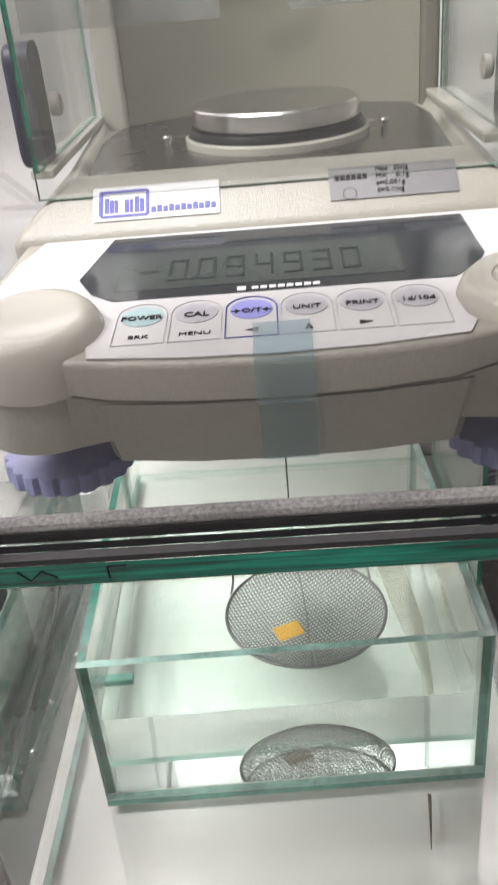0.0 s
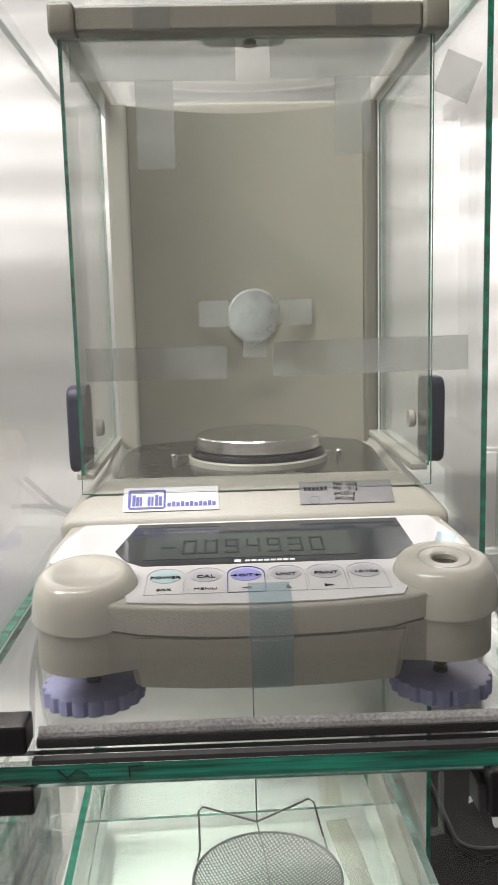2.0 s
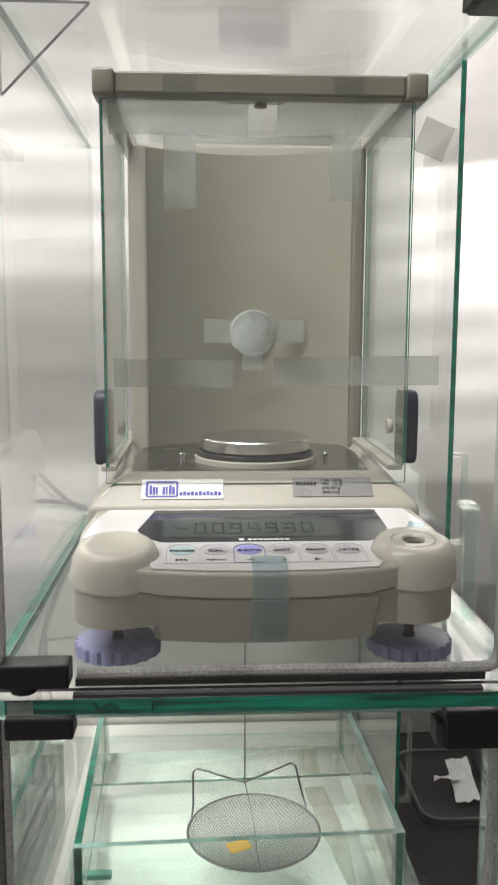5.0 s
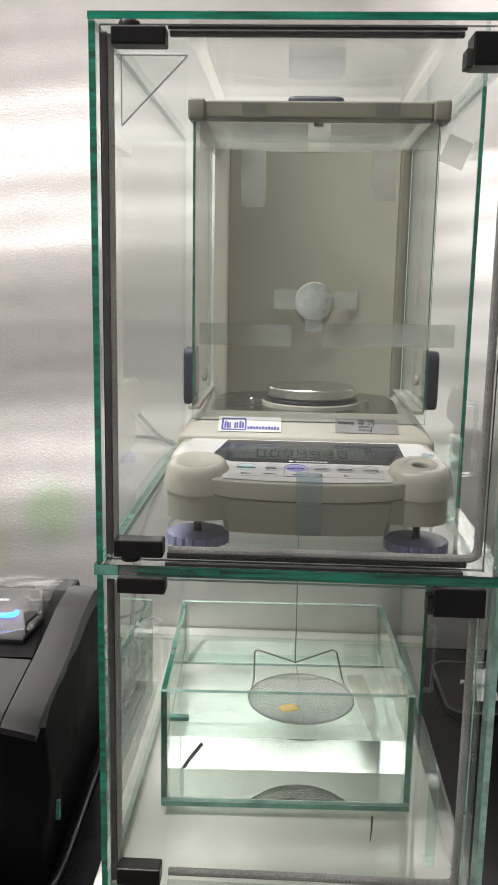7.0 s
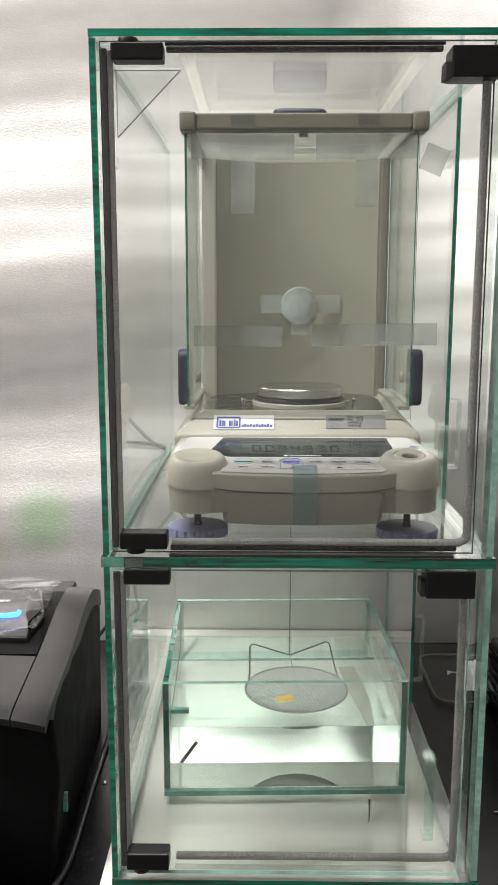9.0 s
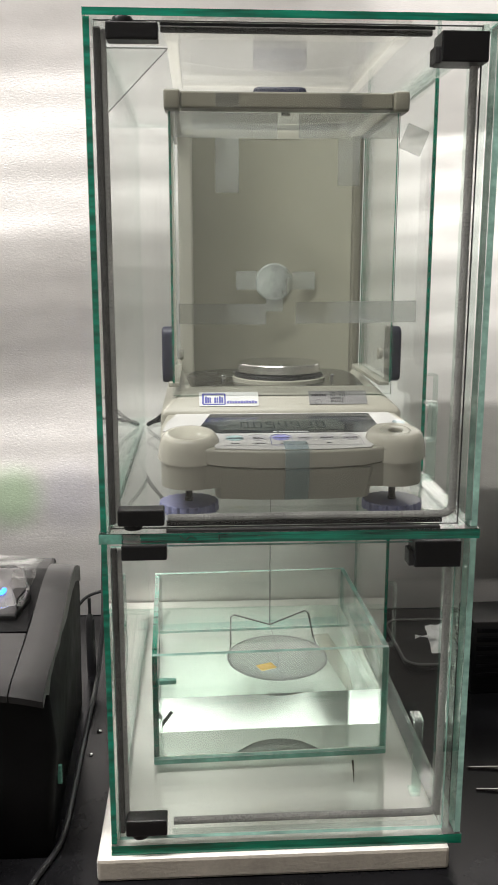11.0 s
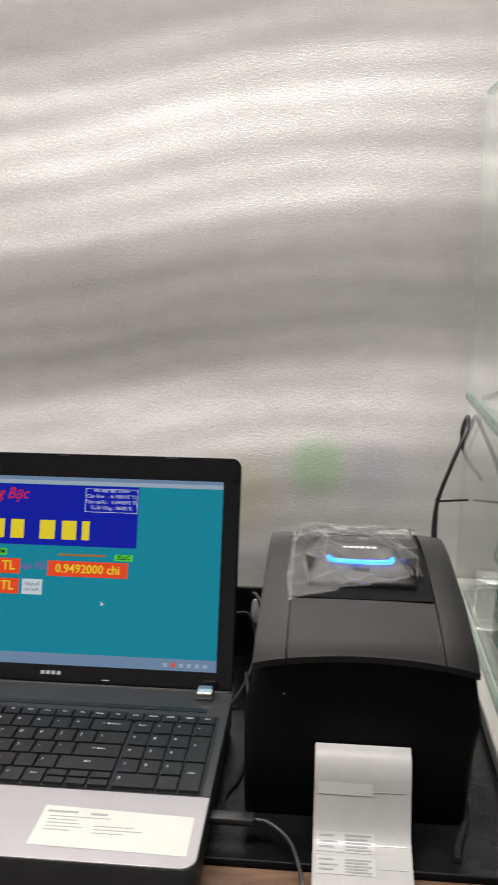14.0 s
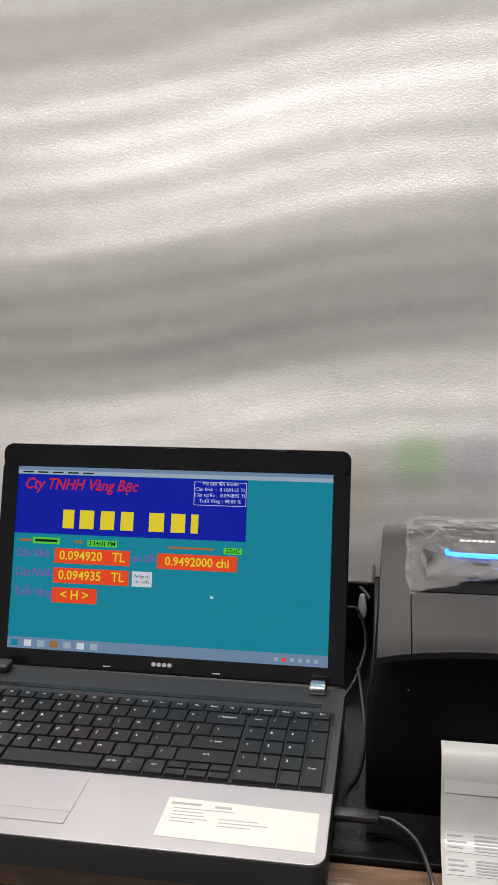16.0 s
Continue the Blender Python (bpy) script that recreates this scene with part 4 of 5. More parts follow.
b = box(-0.01, 0.01, -0.0001, 0.0001, -0.011, 0.011)
b.transform(pose(0.111, 0.366, 1.355, 0, 22, 0))
part("tape", b, TAPE, fg, "loose tape end")
# blue tape over the chin and its end at a panel corner
b = slab_on(PANEL_M @ pose(0, 0, 0.0013), -0.0075, 0.0112, -0.0065, 0.0150, 0.0002)
b = box(BX - 0.0075, BX + 0.0112, 0.2424, 0.2428, 1.0948, 1.1105, bm=b)
low_tape = box(BX - 0.0070, BX + 0.0117, -0.0002, 0.0002, -0.0138, 0.0138)
low_tape.transform(pose(0, 0.2476, 1.0822, 18.8))
b = joined(b, low_tape)
part("blue_tape", b, BLUE_TAPE, bal, "strip of translucent blue tape")
part("blue_tape", slab_on(PANEL_M @ pose(0.096, 0.066, 0.0007, 0, 0, -20), -0.005, 0.005, -0.008, 0.008, 0.0002), BLUE_TAPE, bal, "end of blue tape")
# frosted disc taped to the chamber back
disc = part("frosted_disc", lathe([(0, 0), (0.0205, 0), (0.0205, 0.0012), (0.019, 0.002), (0, 0.002)], (0.0075, 0.5535, 1.231), 40, "y"), FROSTED, bal, "frosted round plastic disc")
for a0, a1, z0, z1 in ((-0.0345, -0.012, 1.2235, 1.243), (0.026, 0.0505, 1.2235, 1.2425), (-0.002, 0.016, 1.2, 1.213)):
    part("tape", box(a0, a1, 0.5415, 0.5418, z0, z1), TAPE, disc, "tape holding the disc")

# ---- tank with water and basket ----
tank = thing("glass_tank", (-0.012, 0.448, Z1), "open rectangular glass water tank inside the cabinet", "tank")
TX0, TX1, TY0, TY1, TZ0, TZ1 = -0.1215, 0.1010, 0.338, 0.556, Z1 + 0.0006, 0.8975
T = [TANK_GLASS, EDGE_DARK]
TP = [TANK_GLASS, EDGE_PALE]
w = 0.0048
pane("tank_floor", TX0, TX1, TY0, TY1, TZ0, TZ0 + w, tank, T)
pane("tank_wall", TX0, TX1, TY0, TY0 + w, TZ0 + w + 0.0002, TZ1, tank, TP)
pane("tank_wall", TX0, TX1, TY1 - w, TY1, TZ0 + w + 0.0002, TZ1, tank, TP)
pane("tank_wall", TX0, TX0 + w, TY0 + w + 0.0002, TY1 - w - 0.0002, TZ0 + w + 0.0002, TZ1, tank, [TANK_GLASS, EDGE])
pane("tank_wall", TX1 - w, TX1, TY0 + w + 0.0002, TY1 - w - 0.0002, TZ0 + w + 0.0002, TZ1, tank, T)
part("level_tab", box(TX0 + w, TX0 + 0.022, TY0 + 0.03, TY0 + 0.036, 0.853, 0.8575, 0.0008), EDGE_DARK, tank, "small green glass level tab")
for cx, cy in ((TX0 + w + 0.001, TY0 + w + 0.001), (TX1 - w - 0.001, TY0 + w + 0.001), (TX0 + w + 0.001, TY1 - w - 0.001), (TX1 - w - 0.001, TY1 - w - 0.001)):
    part("sealant", tube([(cx, cy, TZ0 + w + 0.001), (cx, cy, TZ1 - 0.002)], 0.0016, 6), ACRYLIC, tank, "clear silicone bead")
wt = part("water", box(TX0 + w + 0.0004, TX1 - w - 0.0004, TY0 + w + 0.0004, TY1 - w - 0.0004, TZ0 + w + 0.0006, 0.8525), WATER)
tagged(wt, "still clear water half filling the glass tank", "water")
wt.visible_shadow = False
# the tank stands a little askew
ASKEW = pose(-0.0157, 0.4516, 0, 0, 0, 1.9) @ pose(0.012, -0.448, 0)
for ob in (tank, wt):
    ob.location = ASKEW @ ob.location
    ob.rotation_euler.z = radians(1.9)

basket = thing("wire_basket", (0.003, 0.434, 0.825), "round steel wire mesh basket hanging in the water", "basket")
CX, CY, RR, ZR, DEEP = 0.003, 0.434, 0.0515, 0.842, 0.016


def bowl(x, y):
    q = min(1.0, (x * x + y * y) / (RR * RR))
    return ZR - DEEP * (1 - q ** 1.6)


mesh = bmesh.new()
step = 0.0025
ca, sa = math.cos(0.5), math.sin(0.5)
k = int(RR / step)
for d in (0, 1):
    for i in range(-k, k + 1):
        u = i * step
        half = math.sqrt(max(0.0, RR * RR - u * u))
        if half < 0.004:
            continue
        n = 18
        pts = []
        for j in range(n + 1):
            v = -half + 2 * half * j / n
            a, c = (u, v) if d == 0 else (v, u)
            pts.append((CX + a * ca - c * sa, CY + a * sa + c * ca, bowl(a, c) + (0.00025 if d else -0.00025) * (1 if (i + j) % 2 else -1)))
        rows = []
        for px, py, pz in pts:
            ox, oy = (0.00050 * ca, 0.00050 * sa) if d == 0 else (-0.00050 * sa, 0.00050 * ca)
            rows.append([mesh.verts.new((px - ox, py - oy, pz)), mesh.verts.new((px, py, pz + 0.0004)), mesh.verts.new((px + ox, py + oy, pz)), mesh.verts.new((px, py, pz - 0.0004))])
        for ra, rb2 in zip(rows, rows[1:]):
            for q in range(4):
                mesh.faces.new((ra[q], ra[(q + 1) % 4], rb2[(q + 1) % 4], rb2[q]))
net = part("wire_mesh", mesh, WIRE, basket, "fine woven steel mesh")
net["kind"] = "stuff"
part("rim", tube([(CX + RR * math.cos(a), CY + RR * math.sin(a), ZR) for a in [2 * math.pi * i / 60 for i in range(60)]], 0.0011, 8, closed=True), WIRE, basket, smooth=True)
J = (-0.003, 0.456, 0.8745)
part("hanger", tube([(CX - 0.049, CY + 0.02, ZR), (-0.0445, 0.462, 0.849), (-0.0445, 0.463, 0.8805), (-0.041, 0.463, 0.8835), J, (0.0345, 0.463, 0.8865), (0.0385, 0.463, 0.884), (0.0465, 0.4715, 0.849), (CX + 0.0445, CY + 0.028, ZR)], 0.0008, 6), WIRE, basket, "bent steel wire hanger")
part("suspension_wire", tube([J, (-0.0032, 0.456, 0.95), (-0.003, 0.456, ZS + 0.011)], 0.00055, 6), WIRE, basket, "thin vertical wire up to the balance")
part("stay", tube([J, (0.001, 0.442, 0.862), (0.0035, 0.425, 0.85), (0.004, 0.41, 0.833), (CX + 0.002, CY - RR, ZR)], 0.0005, 5), WIRE, basket)
tag_b = prism(rounded(-0.0088, 0.0088, -0.0062, 0.0062, 0.001), 0, 0.0016, m=pose(-0.009, 0.424, bowl(-0.012, -0.01) + 0.0018, 3, 2, 24))
gold = part("gold_piece", tag_b, GOLD)
tagged(gold, "small flat piece of yellow gold in the basket", "gold piece")
st1 = prism([(0.0618, 0.301), (0.0624, 0.301), (0.0648, 0.314), (0.0682, 0.336), (0.0662, 0.337), (0.0635, 0.314)], Z1 + 0.0001, Z1 + 0.0003)
tagged(part("stain", st1, SMUDGE), "dark thin smear on the cabinet floor", "stain")
wet = [(0.066, 0.345), (0.071, 0.38), (0.074, 0.41), (0.068, 0.45), (0.062, 0.49), (0.056, 0.545), (0.074, 0.548), (0.080, 0.50), (0.083, 0.46), (0.081, 0.415), (0.078, 0.38), (0.071, 0.345)]
tagged(part("stain", prism(wet, Z1 + 0.0001, Z1 + 0.0003), RESIDUE), "brown dried streak under the water tank", "stain")

# ---- label printer ----
PXC = -0.294
printer = thing("label_printer", (PXC, 0.38, ZT), "charcoal black desktop label printer on the table", "printer")
HALF, CROWN = 0.0995, 0.0925


def printer_skin(profile, x0, x1, bevel, seg=4):
    """A body with one side profile (y, z), drawn across from x0 to x1, with rounded sides."""
    b = bmesh.new()
    l = [b.verts.new((x0, y, z)) for y, z in profile]
    r = [b.verts.new((x1, y, z)) for y, z in profile]
    fl, fr2 = b.faces.new(l), b.faces.new(r[::-1])
    n = len(profile)
    for i in range(n):
        b.faces.new((l[i], r[i], r[(i + 1) % n], l[(i + 1) % n]))
    bmesh.ops.recalc_face_normals(b, faces=b.faces[:])
    if bevel:
        bmesh.ops.bevel(b, geom=[e for e in list(fl.edges) + list(fr2.edges) if max(v.co.z for v in e.verts) > ZT + 0.03], offset=bevel, segments=seg, affect="EDGES", profile=0.5)
    return b


def top_line(y):
    """Height of the printer's crown along its depth."""
    pts = [(0.232, 0.9170), (0.25, 0.9198), (0.28, 0.9245), (0.31, 0.929), (0.35, 0.935), (0.40, 0.9425), (0.43, 0.945), (0.46, 0.9435), (0.485, 0.937), (0.51, 0.925)]
    return float(np.interp(y, [p[0] for p in pts], [p[1] for p in pts]))


body = [(0.252, ZT + 0.0002), (0.247, 0.80), (0.247, 0.86), (0.258, 0.905)] + [(0.272, top_line(0.272) - 0.006)] + [(y, top_line(y) - 0.004) for y in (0.3, 0.34, 0.38, 0.42, 0.46, 0.485, 0.51)] + [(0.522, 0.905), (0.528, ZT + 0.0002)]
body_b = printer_skin(body, PXC - HALF - 0.0004, PXC + HALF + 0.0004, 0.008)
for v in body_b.verts:
    v.co.x = PXC + (v.co.x - PXC) * (1 - 0.078 * min(1.0, max(0.0, (v.co.z - 0.862) / 0.03)))
    if v.co.x > PXC:
        v.co.x -= 0.009 * max(0.0, (v.co.y - 0.33) / 0.19)
        v.co.x -= 0.011 * min(1.0, max(0.0, (0.875 - v.co.z) / 0.118))
part("body", body_b, PRINTER_DARK, printer, "matte black lower body", smooth=True)

# crown: two shoulders and the middle lid, arched front lip
def crown(x0, x1, name, y_end, drop, mat, label=""):
    b = bmesh.new()
    nx = 12
    ys = [0.2325, 0.236, 0.245, 0.26, 0.28, 0.30, 0.32, 0.34, 0.36, 0.38, 0.40, 0.42, 0.44, 0.46, 0.475, 0.49, 0.505, 0.515]
    ys = [y for y in ys if y <= y_end]
    up, dn = [], []
    for i in range(nx + 1):
        x = x0 + (x1 - x0) * i / nx
        edge = max(0.0, (abs(x - PXC) - (CROWN - 0.026)) / 0.026)
        sag = 0.003 * edge ** 2
        lip = 0.008 * (1 - ((x - PXC) / CROWN) ** 2)
        cu, cd = [], []
        for y in ys:
            back_off = 0.004 * edge ** 2
            zz = top_line(y) - sag + drop - 0.002 * ((x - PXC) / HALF) ** 2
            front = max(0.0, (0.272 - y) / 0.04)
            zz += (lip - 0.0055) * 0.6 * front * front - 0.0018 * max(0.0, (0.25 - y) / 0.018) ** 2
            xx = x - 0.009 * max(0.0, (y - 0.33) / 0.19) * max(0.0, (x - PXC) / HALF)
            cu.append(b.verts.new((xx, y + back_off + (lip * 0.8 if y < 0.24 else 0), zz)))
            low_z = zz - 0.006 - (0.012 * edge if y > 0.255 else 0.0)
            cd.append(b.verts.new((xx, y + back_off + (lip * 0.8 if y < 0.24 else 0) + 0.001, min(low_z, zz - 0.004))))
        up.append(cu)
        dn.append(cd)
    m = len(ys)
    for i in range(nx):
        for j in range(m - 1):
            b.faces.new((up[i][j], up[i + 1][j], up[i + 1][j + 1], up[i][j + 1]))
            b.faces.new((dn[i][j], dn[i][j + 1], dn[i + 1][j + 1], dn[i + 1][j]))
        b.faces.new((up[i][0], dn[i][0], dn[i + 1][0], up[i + 1][0]))
        b.faces.new((up[i][-1], up[i + 1][-1], dn[i + 1][-1], dn[i][-1]))
    for i in (0, nx):
        for j in range(m - 1):
            b.faces.new((up[i][j], up[i][j + 1], dn[i][j + 1], dn[i][j]))
    bmesh.ops.recalc_face_normals(b, faces=b.faces[:])
    return part(name, b, mat, printer, label, smooth=True)


SEAM = 0.0645
crown(PXC - CROWN + 0.0006, PXC - SEAM - 0.0006, "shoulder", 0.52, 0.0015, PRINTER, "satin charcoal shoulder")
crown(PXC + SEAM + 0.0006, PXC + CROWN - 0.0006, "shoulder", 0.52, 0.0015, PRINTER, "satin charcoal shoulder")
crown(PXC - SEAM + 0.0006, PXC + SEAM - 0.0006, "lid", 0.325, 0.0015, PRINTER, "satin charcoal front lid")
# control hump behind the lid
hump = [(-0.063, 0.326), (0.063, 0.326), (0.063, 0.40), (0.045, 0.452), (-0.045, 0.452), (-0.063, 0.40)]
part("lid_seam", prism([(PXC + x, y) for x, y in hump], 0.92, 0.93, top=lambda x, y: top_line(y) - 0.001), PRINTER_DARK, printer)
cons = [(-0.05, 0.345), (0.05, 0.345), (0.056, 0.385), (0.038, 0.446), (-0.038, 0.446), (-0.056, 0.385)]
console = part("console", prism([(PXC + x, y) for x, y in cons], 0.925, 0.95, 0.003, 3, top=lambda x, y: top_line(y) + 0.004), PRINTER, printer, "raised control console", smooth=True)
part("rear_cover", box(PXC - 0.06, PXC + 0.06, 0.4535, 0.512, 0.918, 0.9355, 0.004), PRINTER, printer)
part("console_rib", prism([(PXC - 0.034, 0.4375), (PXC + 0.034, 0.4375), (PXC + 0.031, 0.4445), (PXC - 0.031, 0.4445)], 0.95, 0.963, 0.001, 2, top=lambda x, y: top_line(y) + 0.0065), PRINTER_DARK, console)
for s in (-1, 1):
    part("console_side", prism([(PXC + s * 0.0495, 0.352), (PXC + s * 0.0535, 0.385), (PXC + s * 0.0365, 0.438), (PXC + s * 0.031, 0.43), (PXC + s * 0.036, 0.39)][:: s], 0.95, 0.952, top=lambda x, y: top_line(y) + 0.0046), LAP_GLOSS, console, "glossy black side inlay")
led = tube([(PXC - 0.0305, 0.390, top_line(0.390) + 0.0042), (PXC - 0.027, 0.3835, top_line(0.3835) + 0.0045), (PXC, 0.3815, top_line(0.3815) + 0.0045), (PXC + 0.027, 0.3835, top_line(0.3835) + 0.0045), (PXC + 0.0305, 0.390, top_line(0.390) + 0.0042)], 0.0024, 8, smooth_steps=5)
part("led_bar", led, LED, console, "glowing blue light bar", smooth=True)
mk = None
for i in range(6):
    yy = 0.409
    mk = box(PXC - 0.017 + 0.0057 * i, PXC - 0.017 + 0.0057 * i + 0.0045, yy, yy + 0.0045, top_line(yy) + 0.0046, top_line(yy) + 0.0052, bm=mk)
part("maker_mark", mk, WHITE_INK, console, "small white maker's mark")
part("feed_button", box(PXC - 0.008, PXC + 0.008, 0.366, 0.372, top_line(0.37) + 0.002, top_line(0.37) + 0.0046, 0.0006), LAP_GLOSS, console)
# black front with a recess round the paper slot
part("screw_dot", lathe([(0, 0), (0.0008, 0), (0, 0.0004)], (PXC - 0.066, 0.2465, 0.877), 8), WHITE_INK, printer)
part("side_lamp", box(PXC + HALF - 0.0080, PXC + HALF - 0.0042, 0.285, 0.289, 0.805, 0.822, 0.0003), EDGE_DARK, printer)

# printed label strip that hangs from the slot over the table's edge
strip_line = curve_points([(0.2445, 0.8345), (0.234, 0.8315), (0.226, 0.820), (0.2185, 0.797), (0.207, 0.775), (0.189, 0.7665), (0.163, 0.758), (0.150, 0.735), (0.146, 0.70)], 5)
S0, S1 = -0.3325, -0.2535


def on_strip(u):
    """Place on the strip's middle line, u metres from the slot."""
    left = u
    for a, c in zip(strip_line, strip_line[1:]):
        d = math.hypot(c[0] - a[0], c[1] - a[1])
        if left <= d:
            return a[0] + (c[0] - a[0]) * left / d, a[1] + (c[1] - a[1]) * left / d, (c[0] - a[0]) / d, (c[1] - a[1]) / d
        left -= d
    return c[0], c[1], (c[0] - a[0]) / d, (c[1] - a[1]) / d


def strip_piece(x0, x1, u0, u1, lift, n=10):
    b = bmesh.new()
    f, k = [], []
    for i in range(n + 1):
        y, z, dy, dz = on_strip(u0 + (u1 - u0) * i / n)
        ny, nz = dz, -dy
        bend = 0.0012 * math.sin(60 * (u0 + (u1 - u0) * i / n))
        row_f, row_k = [], []
        for q in range(5):
            x = x0 + (x1 - x0) * q / 4
            off = lift + bend * math.sin(35 * (x - S0))
            row_f.append(b.verts.new((x, y + ny * off, z + nz * off)))
            row_k.append(b.verts.new((x, y + ny * (off - 0.00015), z + nz * (off - 0.00015))))
        f.append(row_f)
        k.append(row_k)
    for i in range(n):
        for q in range(4):
            b.faces.new((f[i][q], f[i][q + 1], f[i + 1][q + 1], f[i + 1][q]))
            b.faces.new((k[i][q], k[i + 1][q], k[i + 1][q + 1], k[i][q + 1]))
    bmesh.ops.recalc_face_normals(b, faces=b.faces[:])
    return b


strip = thing("label_strip", (-0.293, 0.2, 0.8), "strip of white printed labels hanging from the printer", "label strip")
part("backing", strip_piece(S0, S1, 0.0, 0.19, 0.0, 60), PAPER, strip, "crinkled white backing paper", smooth=True)
part("label", strip_piece(S0 + 0.003, S0 + 0.048, 0.033, 0.043, 0.0004), PAPER_GLOSS, strip)
part("label", strip_piece(S0 + 0.048, S1 - 0.004, 0.0385, 0.0395, 0.0004), PAPER_GLOSS, strip)
for u in (0.072, 0.092):
    lab = part("label", strip_piece(S0 + 0.003, S0 + 0.05, u, u + 0.016, 0.0004), PAPER_GLOSS, strip)
    part("label", strip_piece(S0 + 0.05, S1 - 0.004, u + 0.008, u + 0.009, 0.0004), PAPER_GLOSS, strip)
    for r in range(5):
        part("print_bar", strip_piece(S0 + 0.026, S0 + 0.047 - 0.003 * (r % 2), u + 0.0016 + 0.0028 * r, u + 0.0030 + 0.0028 * r, 0.0007, 2), GREY_INK, lab)
    for r in range(3):
        part("print_bar", strip_piece(S0 + 0.005, S0 + 0.017 + 0.003 * (r % 2), u + 0.0022 + 0.0045 * r, u + 0.0036 + 0.0045 * r, 0.0007, 2), GREY_INK, lab)

# crumpled clear film over the console
fb = bmesh.new()
cells = []
for i in range(141):
    row = []
    for j in range(141):
        a, c = i / 140, j / 140
        x = -0.362 + 0.124 * a + 0.004 * noise.noise(Vector((c * 5, 1.3, a * 3)))
        y = 0.302 + 0.160 * c + 0.045 * a * (1 - c) + 0.004 * noise.noise(Vector((a * 6, 4.2, c)))
        edge = min(a, 1 - a, c, 1 - c)
        z = top_line(y) + 0.0095 - 0.012 * max(0.0, abs(x - PXC) - 0.05) / 0.02 * 0.4
        z += 0.0014 * (1 - abs(noise.noise(Vector((x * 58 + y * 36, (y - x) * 7, 5.5))))) ** 6 + 0.0011 * (1 - abs(noise.noise(Vector((x * 32 - y * 44, (y + x) * 6, 1.5))))) ** 6
        z += 0.0011 * noise.noise(Vector((x * 40, y * 40, 0.5))) + 0.0005 * noise.noise(Vector((x * 160, y * 140, 2.5))) + 0.005 * max(0.0, 0.06 - edge) / 0.06 * noise.noise(Vector((x * 45, y * 45, 7)))
        z += 0.0005 * (1 - 2 * abs(noise.noise(Vector((x * 70, y * 30 + x * 40, 8.1))))) ** 3 + 0.0002 * (1 - 2 * abs(noise.noise(Vector((x * 130 + y * 90, y * 50 - x * 20, 3.3))))) ** 3
        row.append(fb.verts.new((x, y, max(z, top_line(y) + 0.0062))))
    cells.append(row)
for i in range(140):
    for j in range(140):
        fb.faces.new((cells[i][j], cells[i + 1][j], cells[i + 1][j + 1], cells[i][j + 1]))
tagged(part("plastic_film", fb, FILM, smooth=True), "crumpled clear protective film on the printer top", "film")

# ---- laptop ----
laptop = thing("laptop", (-0.612, 0.27, ZT), "open black laptop with a silver palm rest and lit screen", "laptop")
LX0, LX1, LY0, LY1, LZ = -0.806, -0.4185, 0.1345, 0.3885, 0.793


def plan_slab(x0, x1, y0, y1, z0, z1, r, bevel=0.001):
    return prism(rounded(x0, x1, y0, y1, r, 6), z0, z1, bevel, 2)


part("base", plan_slab(LX0, LX1, LY0, LY1, 0.7655, LZ - 0.0012, 0.012, 0.002), LAP_DARK, laptop, "black lower case", smooth=True)
palm = [(LX0 + 0.0006, 0.2195), (LX1 - 0.0006, 0.2195)] + arc(LX1 - 0.0126, LY0 + 0.0126, 0.012, 0, -90, 6) + arc(LX0 + 0.0126, LY0 + 0.0126, 0.012, 270, 180, 6)
palmrest = part("palmrest", prism(palm[::-1], LZ - 0.0012, LZ, 0.0006, 2), LAP_SILVER, laptop, "silver palm rest")
part("deck", box(LX0 + 0.0006, LX1 - 0.0006, 0.2198, LY1 - 0.001, LZ - 0.0012, LZ - 0.0002), LAP_DARK, laptop)
part("speaker_grille", box(-0.785, -0.44, 0.349, 0.356, LZ - 0.0002, LZ + 0.0004, 0.0002), LAP_GLOSS, laptop)
for fx in (LX0 + 0.03, LX1 - 0.03):
    for fy in (0.22, 0.36):
        part("rubber_foot", box(fx - 0.012, fx + 0.012, fy - 0.006, fy + 0.006, ZT, 0.7656, 0.001), DARKRUB, laptop)
pad = part("touchpad", box(-0.716, -0.626, 0.1665, 0.210, LZ, LZ + 0.0006, 0.0003), LAP_SILVER, palmrest, "silver touchpad")
part("touchpad_button", box(-0.716, -0.6265, 0.152, 0.1655, LZ, LZ + 0.0008, 0.0004), LAP_SILVER, palmrest)
part("touchpad_line", box(-0.7165, -0.6255, 0.1655, 0.1664, LZ, LZ + 0.0003), GREY_INK, palmrest)
sticker = part("sticker", prism([(-0.5515, 0.1965), (-0.5525, 0.1495), (-0.4275, 0.1475), (-0.428, 0.1925)][::1], LZ, LZ + 0.0003), CREAM_PAPER, palmrest, "cream paper sticker with printed lines")
bars = None
for i, (a0, a1, yy, h) in enumerate(((-0.548, -0.523, 0.1895, 0.0026), (-0.512, -0.498, 0.1885, 0.0026), (-0.545, -0.495, 0.1838, 0.001), (-0.545, -0.521, 0.1798, 0.001), (-0.545, -0.518, 0.1758, 0.001), (-0.545, -0.515, 0.1718, 0.001), (-0.545, -0.524, 0.1678, 0.001), (-0.506, -0.474, 0.1745, 0.001), (-0.506, -0.466, 0.1705, 0.001), (-0.506, -0.480, 0.1665, 0.001))):
    bars = box(a0, a1, yy - h / 2, yy + h / 2, LZ + 0.0003, LZ + 0.0004, bm=bars)
part("print_bar", bars, GREY_INK, sticker)

